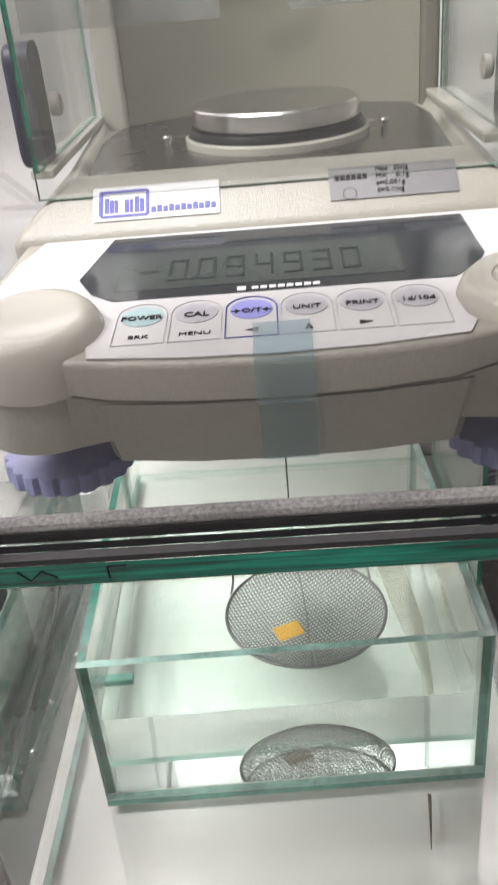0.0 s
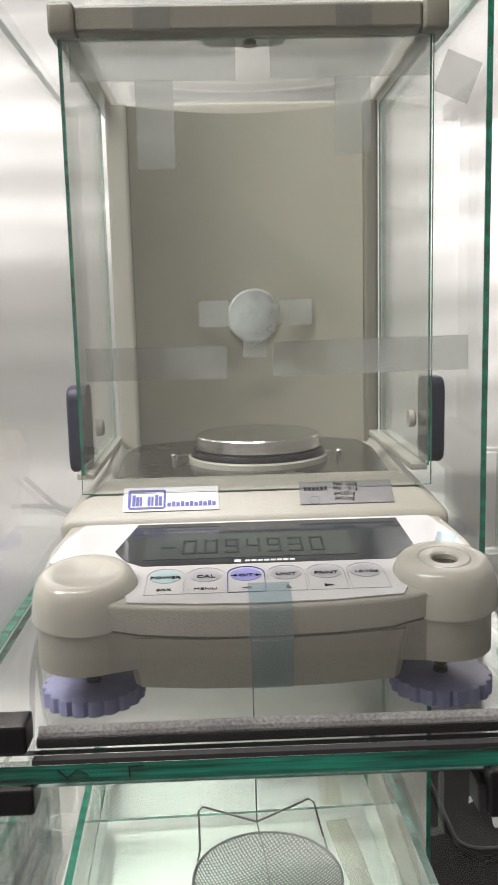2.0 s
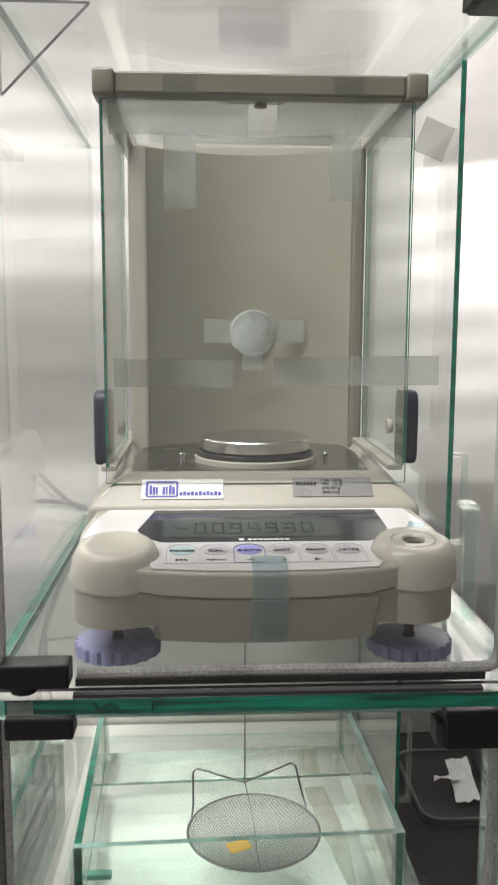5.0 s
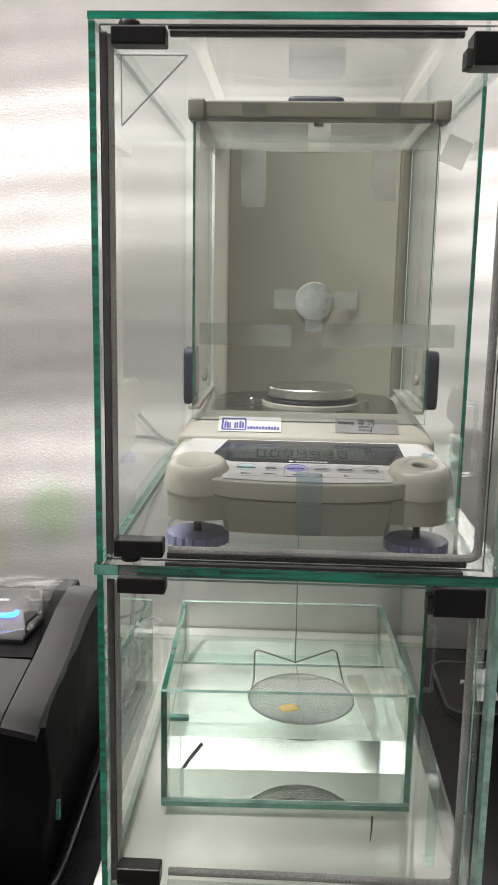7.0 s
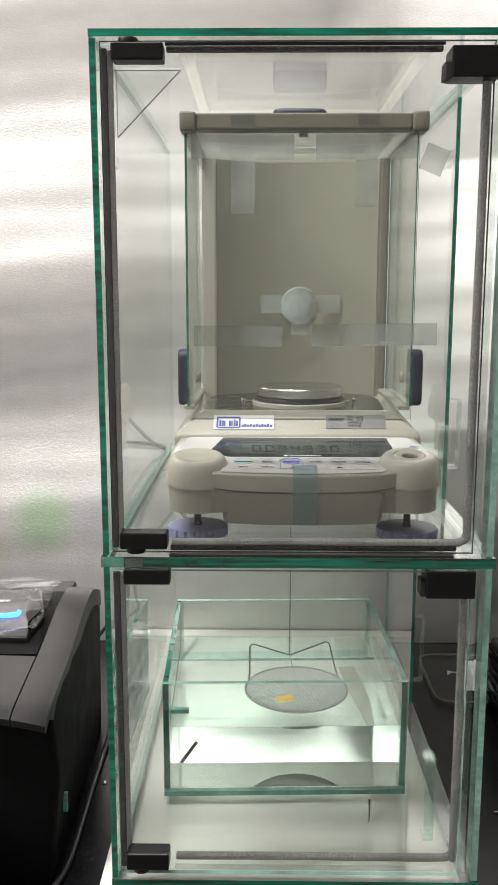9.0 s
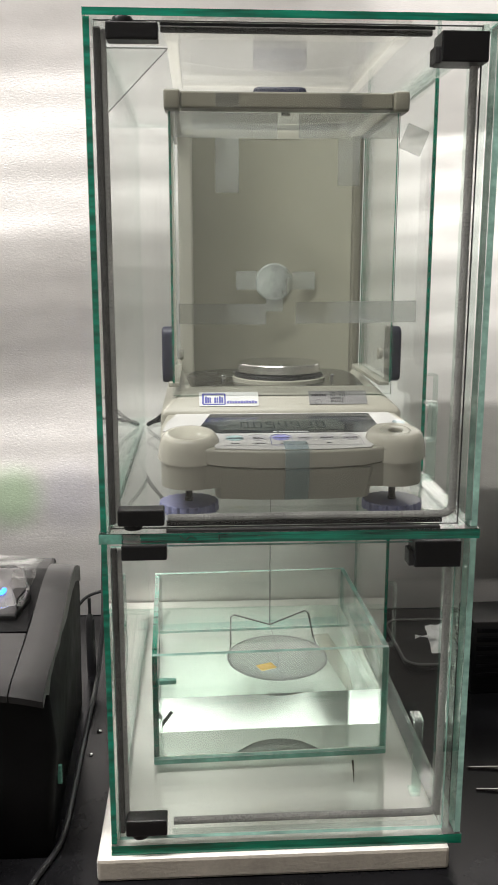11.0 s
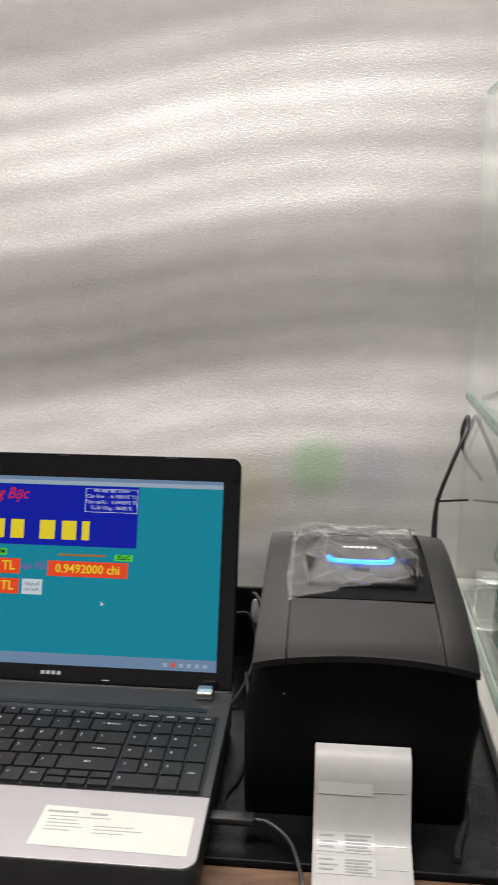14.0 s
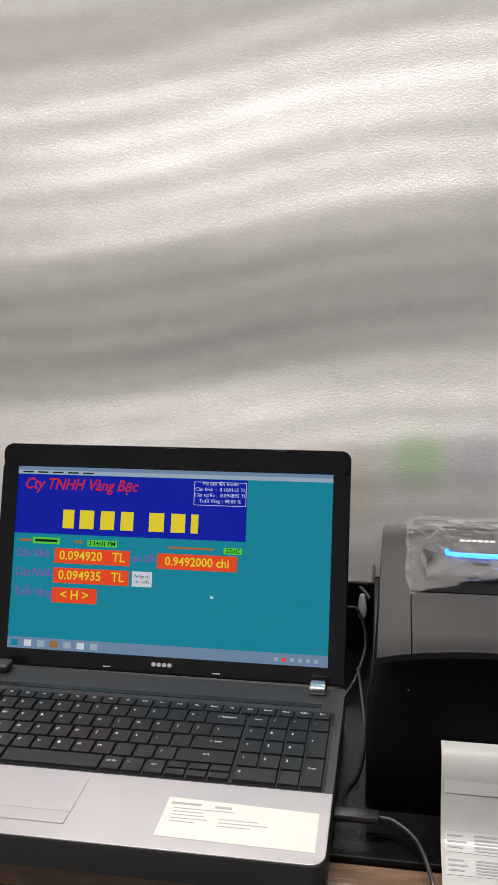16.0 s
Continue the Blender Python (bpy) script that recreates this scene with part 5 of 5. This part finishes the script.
# keyboard
UNIT = 0.01925
KX, KY = -0.7961, 0.2222
well = part("key_well", box(KX - 0.003, KX + 19.22 * UNIT, 0.2208, 0.3412, LZ - 0.0001, LZ + 0.0003), LAP_GLOSS, laptop, "recessed glossy keyboard well")
ROW_H = 0.0205
key_shapes = {}


def key_cap(x, y, w, h, legend="", small=False):
    k = (round(w, 4), round(h, 4))
    if k not in key_shapes:
        b = box(-w / 2 + 0.0007, w / 2 - 0.0007, -h / 2 + 0.0007, h / 2 - 0.0007, 0, 0.0022)
        for v in b.verts:
            if v.co.z > 0.001:
                v.co.x *= 1 - 0.0016 / w
                v.co.y *= 1 - 0.0016 / h
        me = bpy.data.meshes.new("key")
        b.to_mesh(me)
        b.free()
        me.materials.append(KEY)
        key_shapes[k] = me
    ob = new("key", key_shapes[k])
    ob.parent = laptop
    ob.location = Vector((x + w / 2, y + h / 2, LZ + 0.0003)) - world_place(laptop)
    if legend:
        lettering("legend", legend, pose(x + (0.005 if len(legend) == 1 else w / 2 if w > 1.3 * UNIT else 0.0085), y + h * 0.62, LZ + 0.00255), 0.0048 if len(legend) == 1 else 0.0034, WHITE_INK, ob, depth=0.00005)


def key_row(r, keys_in_row):
    x = KX
    for width, legend in keys_in_row:
        if legend != "gap":
            key_cap(x, KY + (4 - r) * ROW_H, width * UNIT, ROW_H, legend)
        x += width * UNIT


def ones(text):
    return [(1, c) for c in text]


key_row(0, ones("`1234567890-=") + [(2, "← Backspace"), (0.1, "gap"), (1, "Num"), (1, "/"), (1, "*"), (1, "-")])
key_row(1, [(1.5, "Tab")] + ones("QWERTYUIOP[]") + [(1.5, "\\"), (0.1, "gap")] + ones("789"))
key_row(2, [(1.75, "Caps")] + ones("ASDFGHJKL;'") + [(2.25, "← Enter"), (0.1, "gap")] + ones("456"))
key_row(3, [(2.25, "Shift")] + ones("ZXCVBNM,./") + [(2.75, "Shift"), (0.1, "gap")] + ones("123"))
key_row(4, [(1.25, "Ctrl"), (1, "Fn"), (1, ""), (1, "Alt"), (4.75, ""), (1, "Alt Gr"), (1, "="), (1, "Ctrl"), (3.1, "gap"), (2, "0"), (1, ".")])
for i in range(3):
    key_cap(KX + (12 + i) * UNIT, KY, UNIT, ROW_H / 2)
    key_cap(KX + (12 + i) * UNIT, KY + ROW_H / 2, UNIT, ROW_H / 2)
key_cap(KX + 18.1 * UNIT, KY + 2 * ROW_H, UNIT, 2 * ROW_H, "+")
key_cap(KX + 18.1 * UNIT, KY, UNIT, 2 * ROW_H, "Enter")
F_ROW = ["Esc"] + ["F%d" % i for i in range(1, 13)] + ["Prt", "Pause", "Ins", "Del", "Home", "PgUp", "PgDn", "End"]
fw = 19.1 * UNIT / len(F_ROW)
for i, word in enumerate(F_ROW):
    key_cap(KX + fw * i, KY + 5 * ROW_H, fw, 0.0145, word)

# lid, turned back by twenty degrees
LEANING = math.degrees(math.atan2(0.484 - 0.4008, 1.0165 - 0.7893))
LID = pose((LX0 + LX1) / 2 - 0.0025, 0.4008, 0.7893, 90 - LEANING)
LW, LH = 0.1945, 0.242
lid = part("lid", prism(rounded(-LW, LW, -0.002, LH, 0.010, 6), -0.009, -0.0012, 0.001, 2, m=LID), LAP_GLOSS, laptop, "glossy black screen lid", smooth=True)
for nm, a0, a1, b0, b1 in (("bezel", -LW + 0.001, LW - 0.001, -0.001, 0.0165), ("bezel", -LW + 0.001, LW - 0.001, 0.2165, LH - 0.001), ("bezel", -LW + 0.001, -0.176, 0.0166, 0.2164), ("bezel", 0.1765, LW - 0.001, 0.0166, 0.2164)):
    r = 0.0095 if nm == "bezel" and b1 - b0 < 0.03 and b0 > 0.1 else 0
    part(nm, slab_on(LID @ pose(0, 0, -0.0012), a0, a1, b0, b1, 0.0028, r), LAP_GLOSS, lid, "glossy black bezel")
for a in (-0.12, 0.0, 0.12):
    part("bumper", slab_on(LID @ pose(0, 0, 0.0016), a - 0.006, a + 0.006, 0.2395, 0.2405, 0.0008), DARKRUB, lid)
for a in (-0.06, 0.06):
    part("bumper", slab_on(LID @ pose(0, 0, 0.0016), a - 0.004, a + 0.004, 0.003, 0.004, 0.0008), GREY_PRINT, lid)
mk = None
for i in range(4):
    mk = slab_on(LID @ pose(0, 0, 0.0017), -0.0105 + 0.0058 * i, -0.0105 + 0.0058 * i + 0.0045, 0.0068, 0.0108, 0.0002, 0.0012, bm=mk)
part("maker_mark", mk, GREY_PRINT, lid, "grey maker's mark")
for s in (-1, 1):
    hx = s * 0.169
    part("hinge_cap", box(LID.translation.x + hx - 0.009, LID.translation.x + hx + 0.009, 0.371, 0.3885, LZ + 0.0002, LZ + 0.0085, 0.0025, 3), CHROME if s > 0 else LAP_DARK, laptop, "shiny hinge cap" if s > 0 else "", smooth=True)
screen = part("screen", slab_on(LID @ pose(0, 0, -0.0011), -0.1758, 0.1763, 0.0167, 0.2163, 0.0008), SCR_TEAL, lid, "lit screen showing a weighing program")
SM = LID @ pose(-0.1758, 0.2163, -0.00025)
SW, SH = 0.3521, 0.1996


def scr(name, x0, y0, x1, y1, mat, layer=1, label=""):
    """A field on the screen, in parts of its width and height from the upper left corner."""
    return part(name, slab_on(SM @ pose(0, 0, 0.00006 * layer), x0 * SW, x1 * SW, -y1 * SH, -y0 * SH, 0.00004), mat, screen, label)


def words(text, x, y, h, mat, layer=3, align="LEFT", wide=1.0, bold=0.0, slant=0.0):
    lettering("screen_text", text, SM @ pose(x * SW, -y * SH, 0.00006 * layer), h * SH, mat, screen, align, 0.00002, wide, bold, slant)


scr("window_title", 0.0, 0.0, 1.0, 0.02, SCR_TASK)
scr("window_menu", 0.0, 0.02, 1.0, 0.042, SCR_GREY)
for i in range(5):
    scr("print_bar", 0.015 + 0.05 * i, 0.027, 0.05 + 0.05 * i, 0.035, SCR_DARK, 2)
scr("banner", 0.0, 0.044, 0.741, 0.372, SCR_BLUE, 1, "blue banner field")
words("Cty TNHH Vàng Bạc", 0.022, 0.098, 0.088, SCR_CRIMSON, 2, wide=0.86, bold=0.0003, slant=0.28)
# firm's name as plain yellow blocks
x = 0.152
for w in (0.054, 0.068, 0.066, 0.060, None, 0.070, 0.066, 0.034):
    if w is None:
        x += 0.030
        continue
    scr("name_block", x + w * 0.10, 0.236, x + w * 0.78, 0.338, SCR_YELLOW, 2)
    x += w
for a0, b0, a1, b1 in ((0.575, 0.058, 0.738, 0.0605), (0.575, 0.183, 0.738, 0.1855), (0.575, 0.058, 0.5765, 0.1855), (0.7365, 0.058, 0.738, 0.1855)):
    scr("frame_line", a0, b0, a1, b1, SCR_WHITE, 2)
for i, line in enumerate(("Mã cân lần trước", "Cân khô  :  0.100115 TL", "Cân nước :  0.094895 TL", "Tuổi Vàng : 98.85 %")):
    words(line, 0.657, 0.068 + 0.031 * i, 0.027, SCR_WHITE, 2, "CENTER", 1.05)
scr("print_bar", 0.018, 0.404, 0.058, 0.417, SCR_ORANGE)
scr("print_bar", 0.198, 0.404, 0.228, 0.417, SCR_ORANGE)
scr("print_bar", 0.50, 0.413, 0.645, 0.425, SCR_ORANGE)
scr("green_field", 0.062, 0.392, 0.152, 0.428, SCR_GREEN, 1, "green field")
scr("print_bar", 0.07, 0.403, 0.144, 0.417, SCR_DARK, 2)
scr("green_field", 0.242, 0.396, 0.338, 0.432, SCR_GREEN, 1, "green field")
words("2:14:01 PM", 0.29, 0.415, 0.034, SCR_DARK, 2, "CENTER", bold=0.0001)
scr("green_field", 0.675, 0.408, 0.732, 0.442, SCR_GREEN, 1, "green field")
words("32oC", 0.7035, 0.425, 0.034, SCR_DARK, 2, "CENTER", bold=0.0001)
for y, lab, val, w in ((0.488, "Cân Khô", "0.094920   TL", 0.245), (0.595, "Cân Nước", "0.094935   TL", 0.245), (0.702, "Tuổi Vàng", "< H >", 0.145)):
    words(lab, 0.010, y - 0.008, 0.066, SCR_PURPLE, 2, wide=0.82)
    scr("red_field", 0.137, y - 0.040, 0.137 + w, y + 0.042, SCR_RED, 1, "red field with yellow figures")
    words(val, 0.137 + w / 2, y, 0.070, SCR_YELLOW, 2, "CENTER", 0.95, 0.0002)
words("qui đổi", 0.388, 0.484, 0.055, SCR_PURPLE, 2, wide=0.85)
scr("red_field", 0.469, 0.452, 0.718, 0.535, SCR_RED, 1, "red field with yellow figures")
words("0.9492000 chi", 0.5935, 0.494, 0.066, SCR_YELLOW, 2, "CENTER", 0.95, 0.0002)
scr("button_field", 0.392, 0.555, 0.455, 0.637, SCR_WHITE, 1, "pale screen button")
words("Nhập số", 0.4235, 0.582, 0.026, SCR_DARK, 2, "CENTER", 0.9)
words("cân nước", 0.4235, 0.61, 0.026, SCR_DARK, 2, "CENTER", 0.9)
part("mouse_pointer", prism([(0.64 * SW, -0.66 * SH), (0.64 * SW, -0.682 * SH), (0.652 * SW, -0.676 * SH)], 0.00012, 0.00016, m=SM), SCR_WHITE, screen)
scr("taskbar", 0.0, 0.94, 1.0, 1.0, SCR_TASK, 1, "translucent blue taskbar")
for i, mat in enumerate((SCR_TEAL, SCR_WHITE, SCR_GREY, SCR_ORANGE, SCR_GREY, SCR_WHITE, SCR_GREY)):
    scr("taskbar_icon", 0.012 + 0.043 * i, 0.953, 0.036 + 0.043 * i, 0.988, mat, 2)
for i in range(6):
    scr("taskbar_icon", 0.84 + 0.024 * i, 0.962, 0.852 + 0.024 * i, 0.982, SCR_RED if i == 1 else SCR_GREY, 2)

# plug and cable at the laptop's side
usb = thing("usb_cable", (-0.40, 0.18, 0.77), "black plug and cable in the laptop's side", "cable")
part("plug", box(-0.4185, -0.381, 0.2085, 0.2205, 0.7748, 0.7818, 0.0018), CABLE, usb, "black moulded plug", smooth=True)
part("cord", tube([(-0.381, 0.2145, 0.7785), (-0.369, 0.213, 0.777), (-0.352, 0.200, 0.772), (-0.343, 0.178, 0.766), (-0.338, 0.156, 0.756), (-0.336, 0.145, 0.72), (-0.335, 0.142, 0.66)], 0.0018, 8, smooth_steps=6), CABLE, usb, smooth=True)

# ---- cables behind the printer and the cabinet ----
def cable(points, r=0.0024, mat=CABLE, label="black cable on the table", steps=8):
    return tagged(part("cable", tube(points, r, 8, smooth_steps=steps), mat, smooth=True), label, "cable")


cable([(-0.2155, 0.205, ZT + 0.003), (-0.213, 0.222, ZT + 0.0028), (-0.199, 0.27, ZT + 0.0028), (-0.1985, 0.34, ZT + 0.0028), (-0.200, 0.40, ZT + 0.0028), (-0.2005, 0.48, 0.762), (-0.1985, 0.545, 0.775), (-0.195, 0.585, 0.828), (-0.196, 0.615, 0.879), (-0.193, 0.622, 0.93), (-0.178, 0.625, 0.979), (-0.160, 0.64, 1.02), (-0.1555, 0.67, 1.03), (-0.1545, 0.71, 1.0), (-0.145, 0.728, 0.965), (-0.12, 0.735, 0.93)], 0.0027, CABLE, "black cable from the table rising to the glass cabinet")
cable([(-0.192, 0.632, 0.935), (-0.190, 0.64, 0.875), (-0.186, 0.64, 0.857), (-0.197, 0.64, 0.846), (-0.224, 0.64, 0.834), (-0.25, 0.63, 0.80)], 0.0021, CABLE, "thin black cable hanging behind the printer")
cable([(-0.1925, 0.623, 0.933), (-0.172, 0.633, 0.9315), (-0.153, 0.636, 0.932)], 0.0014, CABLE, "thin dark wire beside the glass cabinet", 4)
cable([(-0.408, 0.42, 0.80), (-0.404, 0.40, 0.79), (-0.398, 0.36, 0.765), (-0.402, 0.30, ZT + 0.0022), (-0.412, 0.27, ZT + 0.0022), (-0.41, 0.24, ZT + 0.003)], 0.0018, CABLE, "thin black cable beside the laptop")
cable([(-0.43, 0.50, 0.83), (-0.412, 0.50, 0.828), (-0.402, 0.48, 0.80), (-0.41, 0.45, 0.775), (-0.425, 0.42, ZT + 0.002)], 0.0018, CABLE, "thin black cable behind the laptop")
cable([(-0.425, 0.55, 0.84), (-0.41, 0.54, 0.838), (-0.40, 0.53, 0.83)], 0.0018, GREY_CABLE, "grey cable behind the laptop")
plugs = thing("plug_block", (-0.41, 0.56, 0.80), "dark socket block with white plugs behind the laptop", "socket")
part("block", box(-0.44, -0.395, 0.54, 0.60, ZT, 0.845, 0.003), BLACK, plugs)
part("plug", lathe([(0, 0), (0.004, 0.002), (0.0055, 0.012), (0.004, 0.024), (0.0025, 0.03), (0, 0.031)], (-0.4085, 0.535, 0.802), 14), WHITE_PLASTIC, plugs, "white plug", smooth=True)
# cable of the balance inside the cabinet
cable([(-0.088, 0.606, 1.108), (-0.098, 0.622, 1.101), (-0.121, 0.643, 1.070), (-0.138, 0.652, 1.0565), (-0.134, 0.675, 1.0552), (-0.1, 0.70, 1.0552), (-0.05, 0.703, 1.0552)], 0.0024, CABLE, "dark cable at the back of the balance")

# ---- glass jar and scraps behind the printer ----
JX, JY, ZJ = -0.1825, 0.645, ZT + 0.0001
bt = thing("glass_jar", (JX, JY, ZT), "small clear glass jar with a flared lip", "jar")
glass = part("jar", lathe([(0, 0.0005), (0.0155, 0.0005), (0.0170, 0.002), (0.0172, 0.050), (0.0160, 0.057), (0.0135, 0.0615), (0.0135, 0.067), (0.0185, 0.0725), (0.0190, 0.0740), (0.0180, 0.0752), (0.0122, 0.0735), (0.0118, 0.062), (0.0145, 0.056), (0.0156, 0.049), (0.0152, 0.006), (0, 0.005)], (JX, JY, ZJ), 36), JAR_GLASS, bt, "clear glass", smooth=True)
glass.visible_shadow = False
part("neck_ring", tube([(JX + 0.0142 * math.cos(2 * math.pi * k / 28), JY + 0.0142 * math.sin(2 * math.pi * k / 28), ZJ + 0.0645) for k in range(28)], 0.0012, 6, closed=True), CHROME, bt, "shiny wire ring", smooth=True)
post = thing("plug", (-0.2, 0.575, 0.80), "small black plug standing behind the printer", "plug")
part("plug_body", lathe([(0, 0), (0.005, 0), (0.0055, 0.01), (0.0055, 0.07), (0.0035, 0.078), (0.002, 0.08), (0.002, 0.10), (0, 0.101)], (-0.2105, 0.585, ZT), 14), CABLE, post, smooth=True)
rng = random.Random(5)
for sx, sy, sr in ((-0.187, 0.452, 0.0028), (-0.1905, 0.408, 0.0022), (-0.176, 0.50, 0.003)):
    sb = lathe([(0, 0), (sr, 0.0003), (sr * 0.8, sr * 0.5), (0, sr * 0.7)], (sx, sy, ZT + 0.0001), 7)
    for v in sb.verts:
        v.co += Vector([rng.uniform(-0.0005, 0.0005) for _ in range(2)] + [rng.uniform(0, 0.0004)])
    tagged(part("foil_scrap", sb, CHROME), "tiny silver scrap on the black table", "scrap")
slip = bmesh.new()
cells = [[slip.verts.new((-0.1745 + 0.008 * i / 3 + 0.002 * math.sin(j), 0.395 + 0.065 * j / 8, ZT + 0.0016 + 0.012 * (i / 3) ** 2 + 0.0012 * math.sin(1.7 * j))) for j in range(9)] for i in range(4)]
for i in range(3):
    for j in range(8):
        slip.faces.new((cells[i][j], cells[i + 1][j], cells[i + 1][j + 1], cells[i][j + 1]))
tagged(part("plastic_slip", slip, FILM, smooth=True), "curled clear plastic slip beside the white slab", "plastic slip")

# ---- dark tray with tissue and box on the table beyond the cabinet ----
tr = thing("black_tray", (0.27, 0.64, ZT), "shallow black plastic tray with a pale rim", "tray")
part("tray_base", prism(rounded(0.178, 0.40, 0.575, 0.712, 0.02), ZT + 0.0002, ZT + 0.006, 0.002), BLACK, tr, smooth=True)
rim = [Vector((x, y, ZT + 0.0075)) for x, y in rounded(0.178, 0.40, 0.575, 0.712, 0.02)]
part("tray_rim", tube(rim, 0.0013, 6, closed=True), GREY_CABLE, tr, "pale metal rim", smooth=True)
tb = bmesh.new()
cells = [[tb.verts.new((0.216 + 0.024 * i / 8 + 0.012 * j / 10, 0.60 + 0.085 * j / 10, ZT + 0.010 + 0.005 * noise.noise(Vector((i * 0.6, j * 0.5, 2))) + 0.002 * i / 8)) for j in range(11)] for i in range(9)]
flap = [[tb.verts.new((0.2 + 0.03 * i / 4 + 0.004 * j / 3, 0.628 + 0.012 * j / 3 + 0.006 * i / 4, ZT + 0.017 + 0.003 * math.sin(1.3 * i + j))) for j in range(4)] for i in range(5)]
for i in range(4):
    for j in range(3):
        tb.faces.new((flap[i][j], flap[i + 1][j], flap[i + 1][j + 1], flap[i][j + 1]))
for i in range(8):
    for j in range(10):
        tb.faces.new((cells[i][j], cells[i + 1][j], cells[i + 1][j + 1], cells[i][j + 1]))
tagged(part("tissue", tb, TISSUE, smooth=True), "crumpled white tissue in the black tray", "tissue")
tagged(part("black_box", box(0.255, 0.36, 0.60, 0.685, ZT + 0.0065, ZT + 0.03, 0.006, 3), BLACK, smooth=True), "rounded black box in the tray", "box")
rb = thing("ribbed_box", (0.262, 0.54, ZT), "upright black ribbed plastic box on the table", "box")
part("casing", box(0.2375, 0.302, 0.512, 0.575, ZT, ZT + 0.090, 0.003), BLACK, rb, "black plastic casing", smooth=True)
for i in range(6):
    z = ZT + 0.022 + 0.011 * i
    part("rib", box(0.2415, 0.299, 0.5095, 0.5118, z, z + 0.006, 0.0006), LAP_GLOSS, rb)
    part("rib", box(0.2353, 0.2373, 0.516, 0.572, z, z + 0.006, 0.0006), LAP_GLOSS, rb)
tw = thing("tweezers", (0.23, 0.345, ZT), "open steel tweezers lying on the black table", "tweezers")
for tip, bow in (((0.189, 0.362), 0.006), ((0.1855, 0.326), -0.006)):
    line = [(tip[0], tip[1], ZT + 0.0012), (0.22, (tip[1] * 2 + 0.335) / 3 + bow, ZT + 0.0022), (0.26, (tip[1] + 0.335 * 2) / 3 + bow * 0.6, ZT + 0.0024), (0.305, 0.335 + bow * 0.2, ZT + 0.0024)]
    pts = curve_points(line, 6)
    ab = bmesh.new()
    rows = []
    for k, p in enumerate(pts):
        u = k / (len(pts) - 1)
        wd = 0.0005 + 0.0030 * u
        rows.append([ab.verts.new((p[0], p[1] - wd, p[2] - 0.0009)), ab.verts.new((p[0], p[1] + wd, p[2] - 0.0009)), ab.verts.new((p[0], p[1] + wd * 0.8, p[2] + 0.0009)), ab.verts.new((p[0], p[1] - wd * 0.8, p[2] + 0.0009))])
    for ra, rc in zip(rows, rows[1:]):
        for q in range(4):
            ab.faces.new((ra[q], ra[(q + 1) % 4], rc[(q + 1) % 4], rc[q]))
    ab.faces.new(rows[0])
    ab.faces.new(rows[-1][::-1])
    bmesh.ops.recalc_face_normals(ab, faces=ab.faces[:])
    part("arm", ab, STEEL, tw, smooth=True)
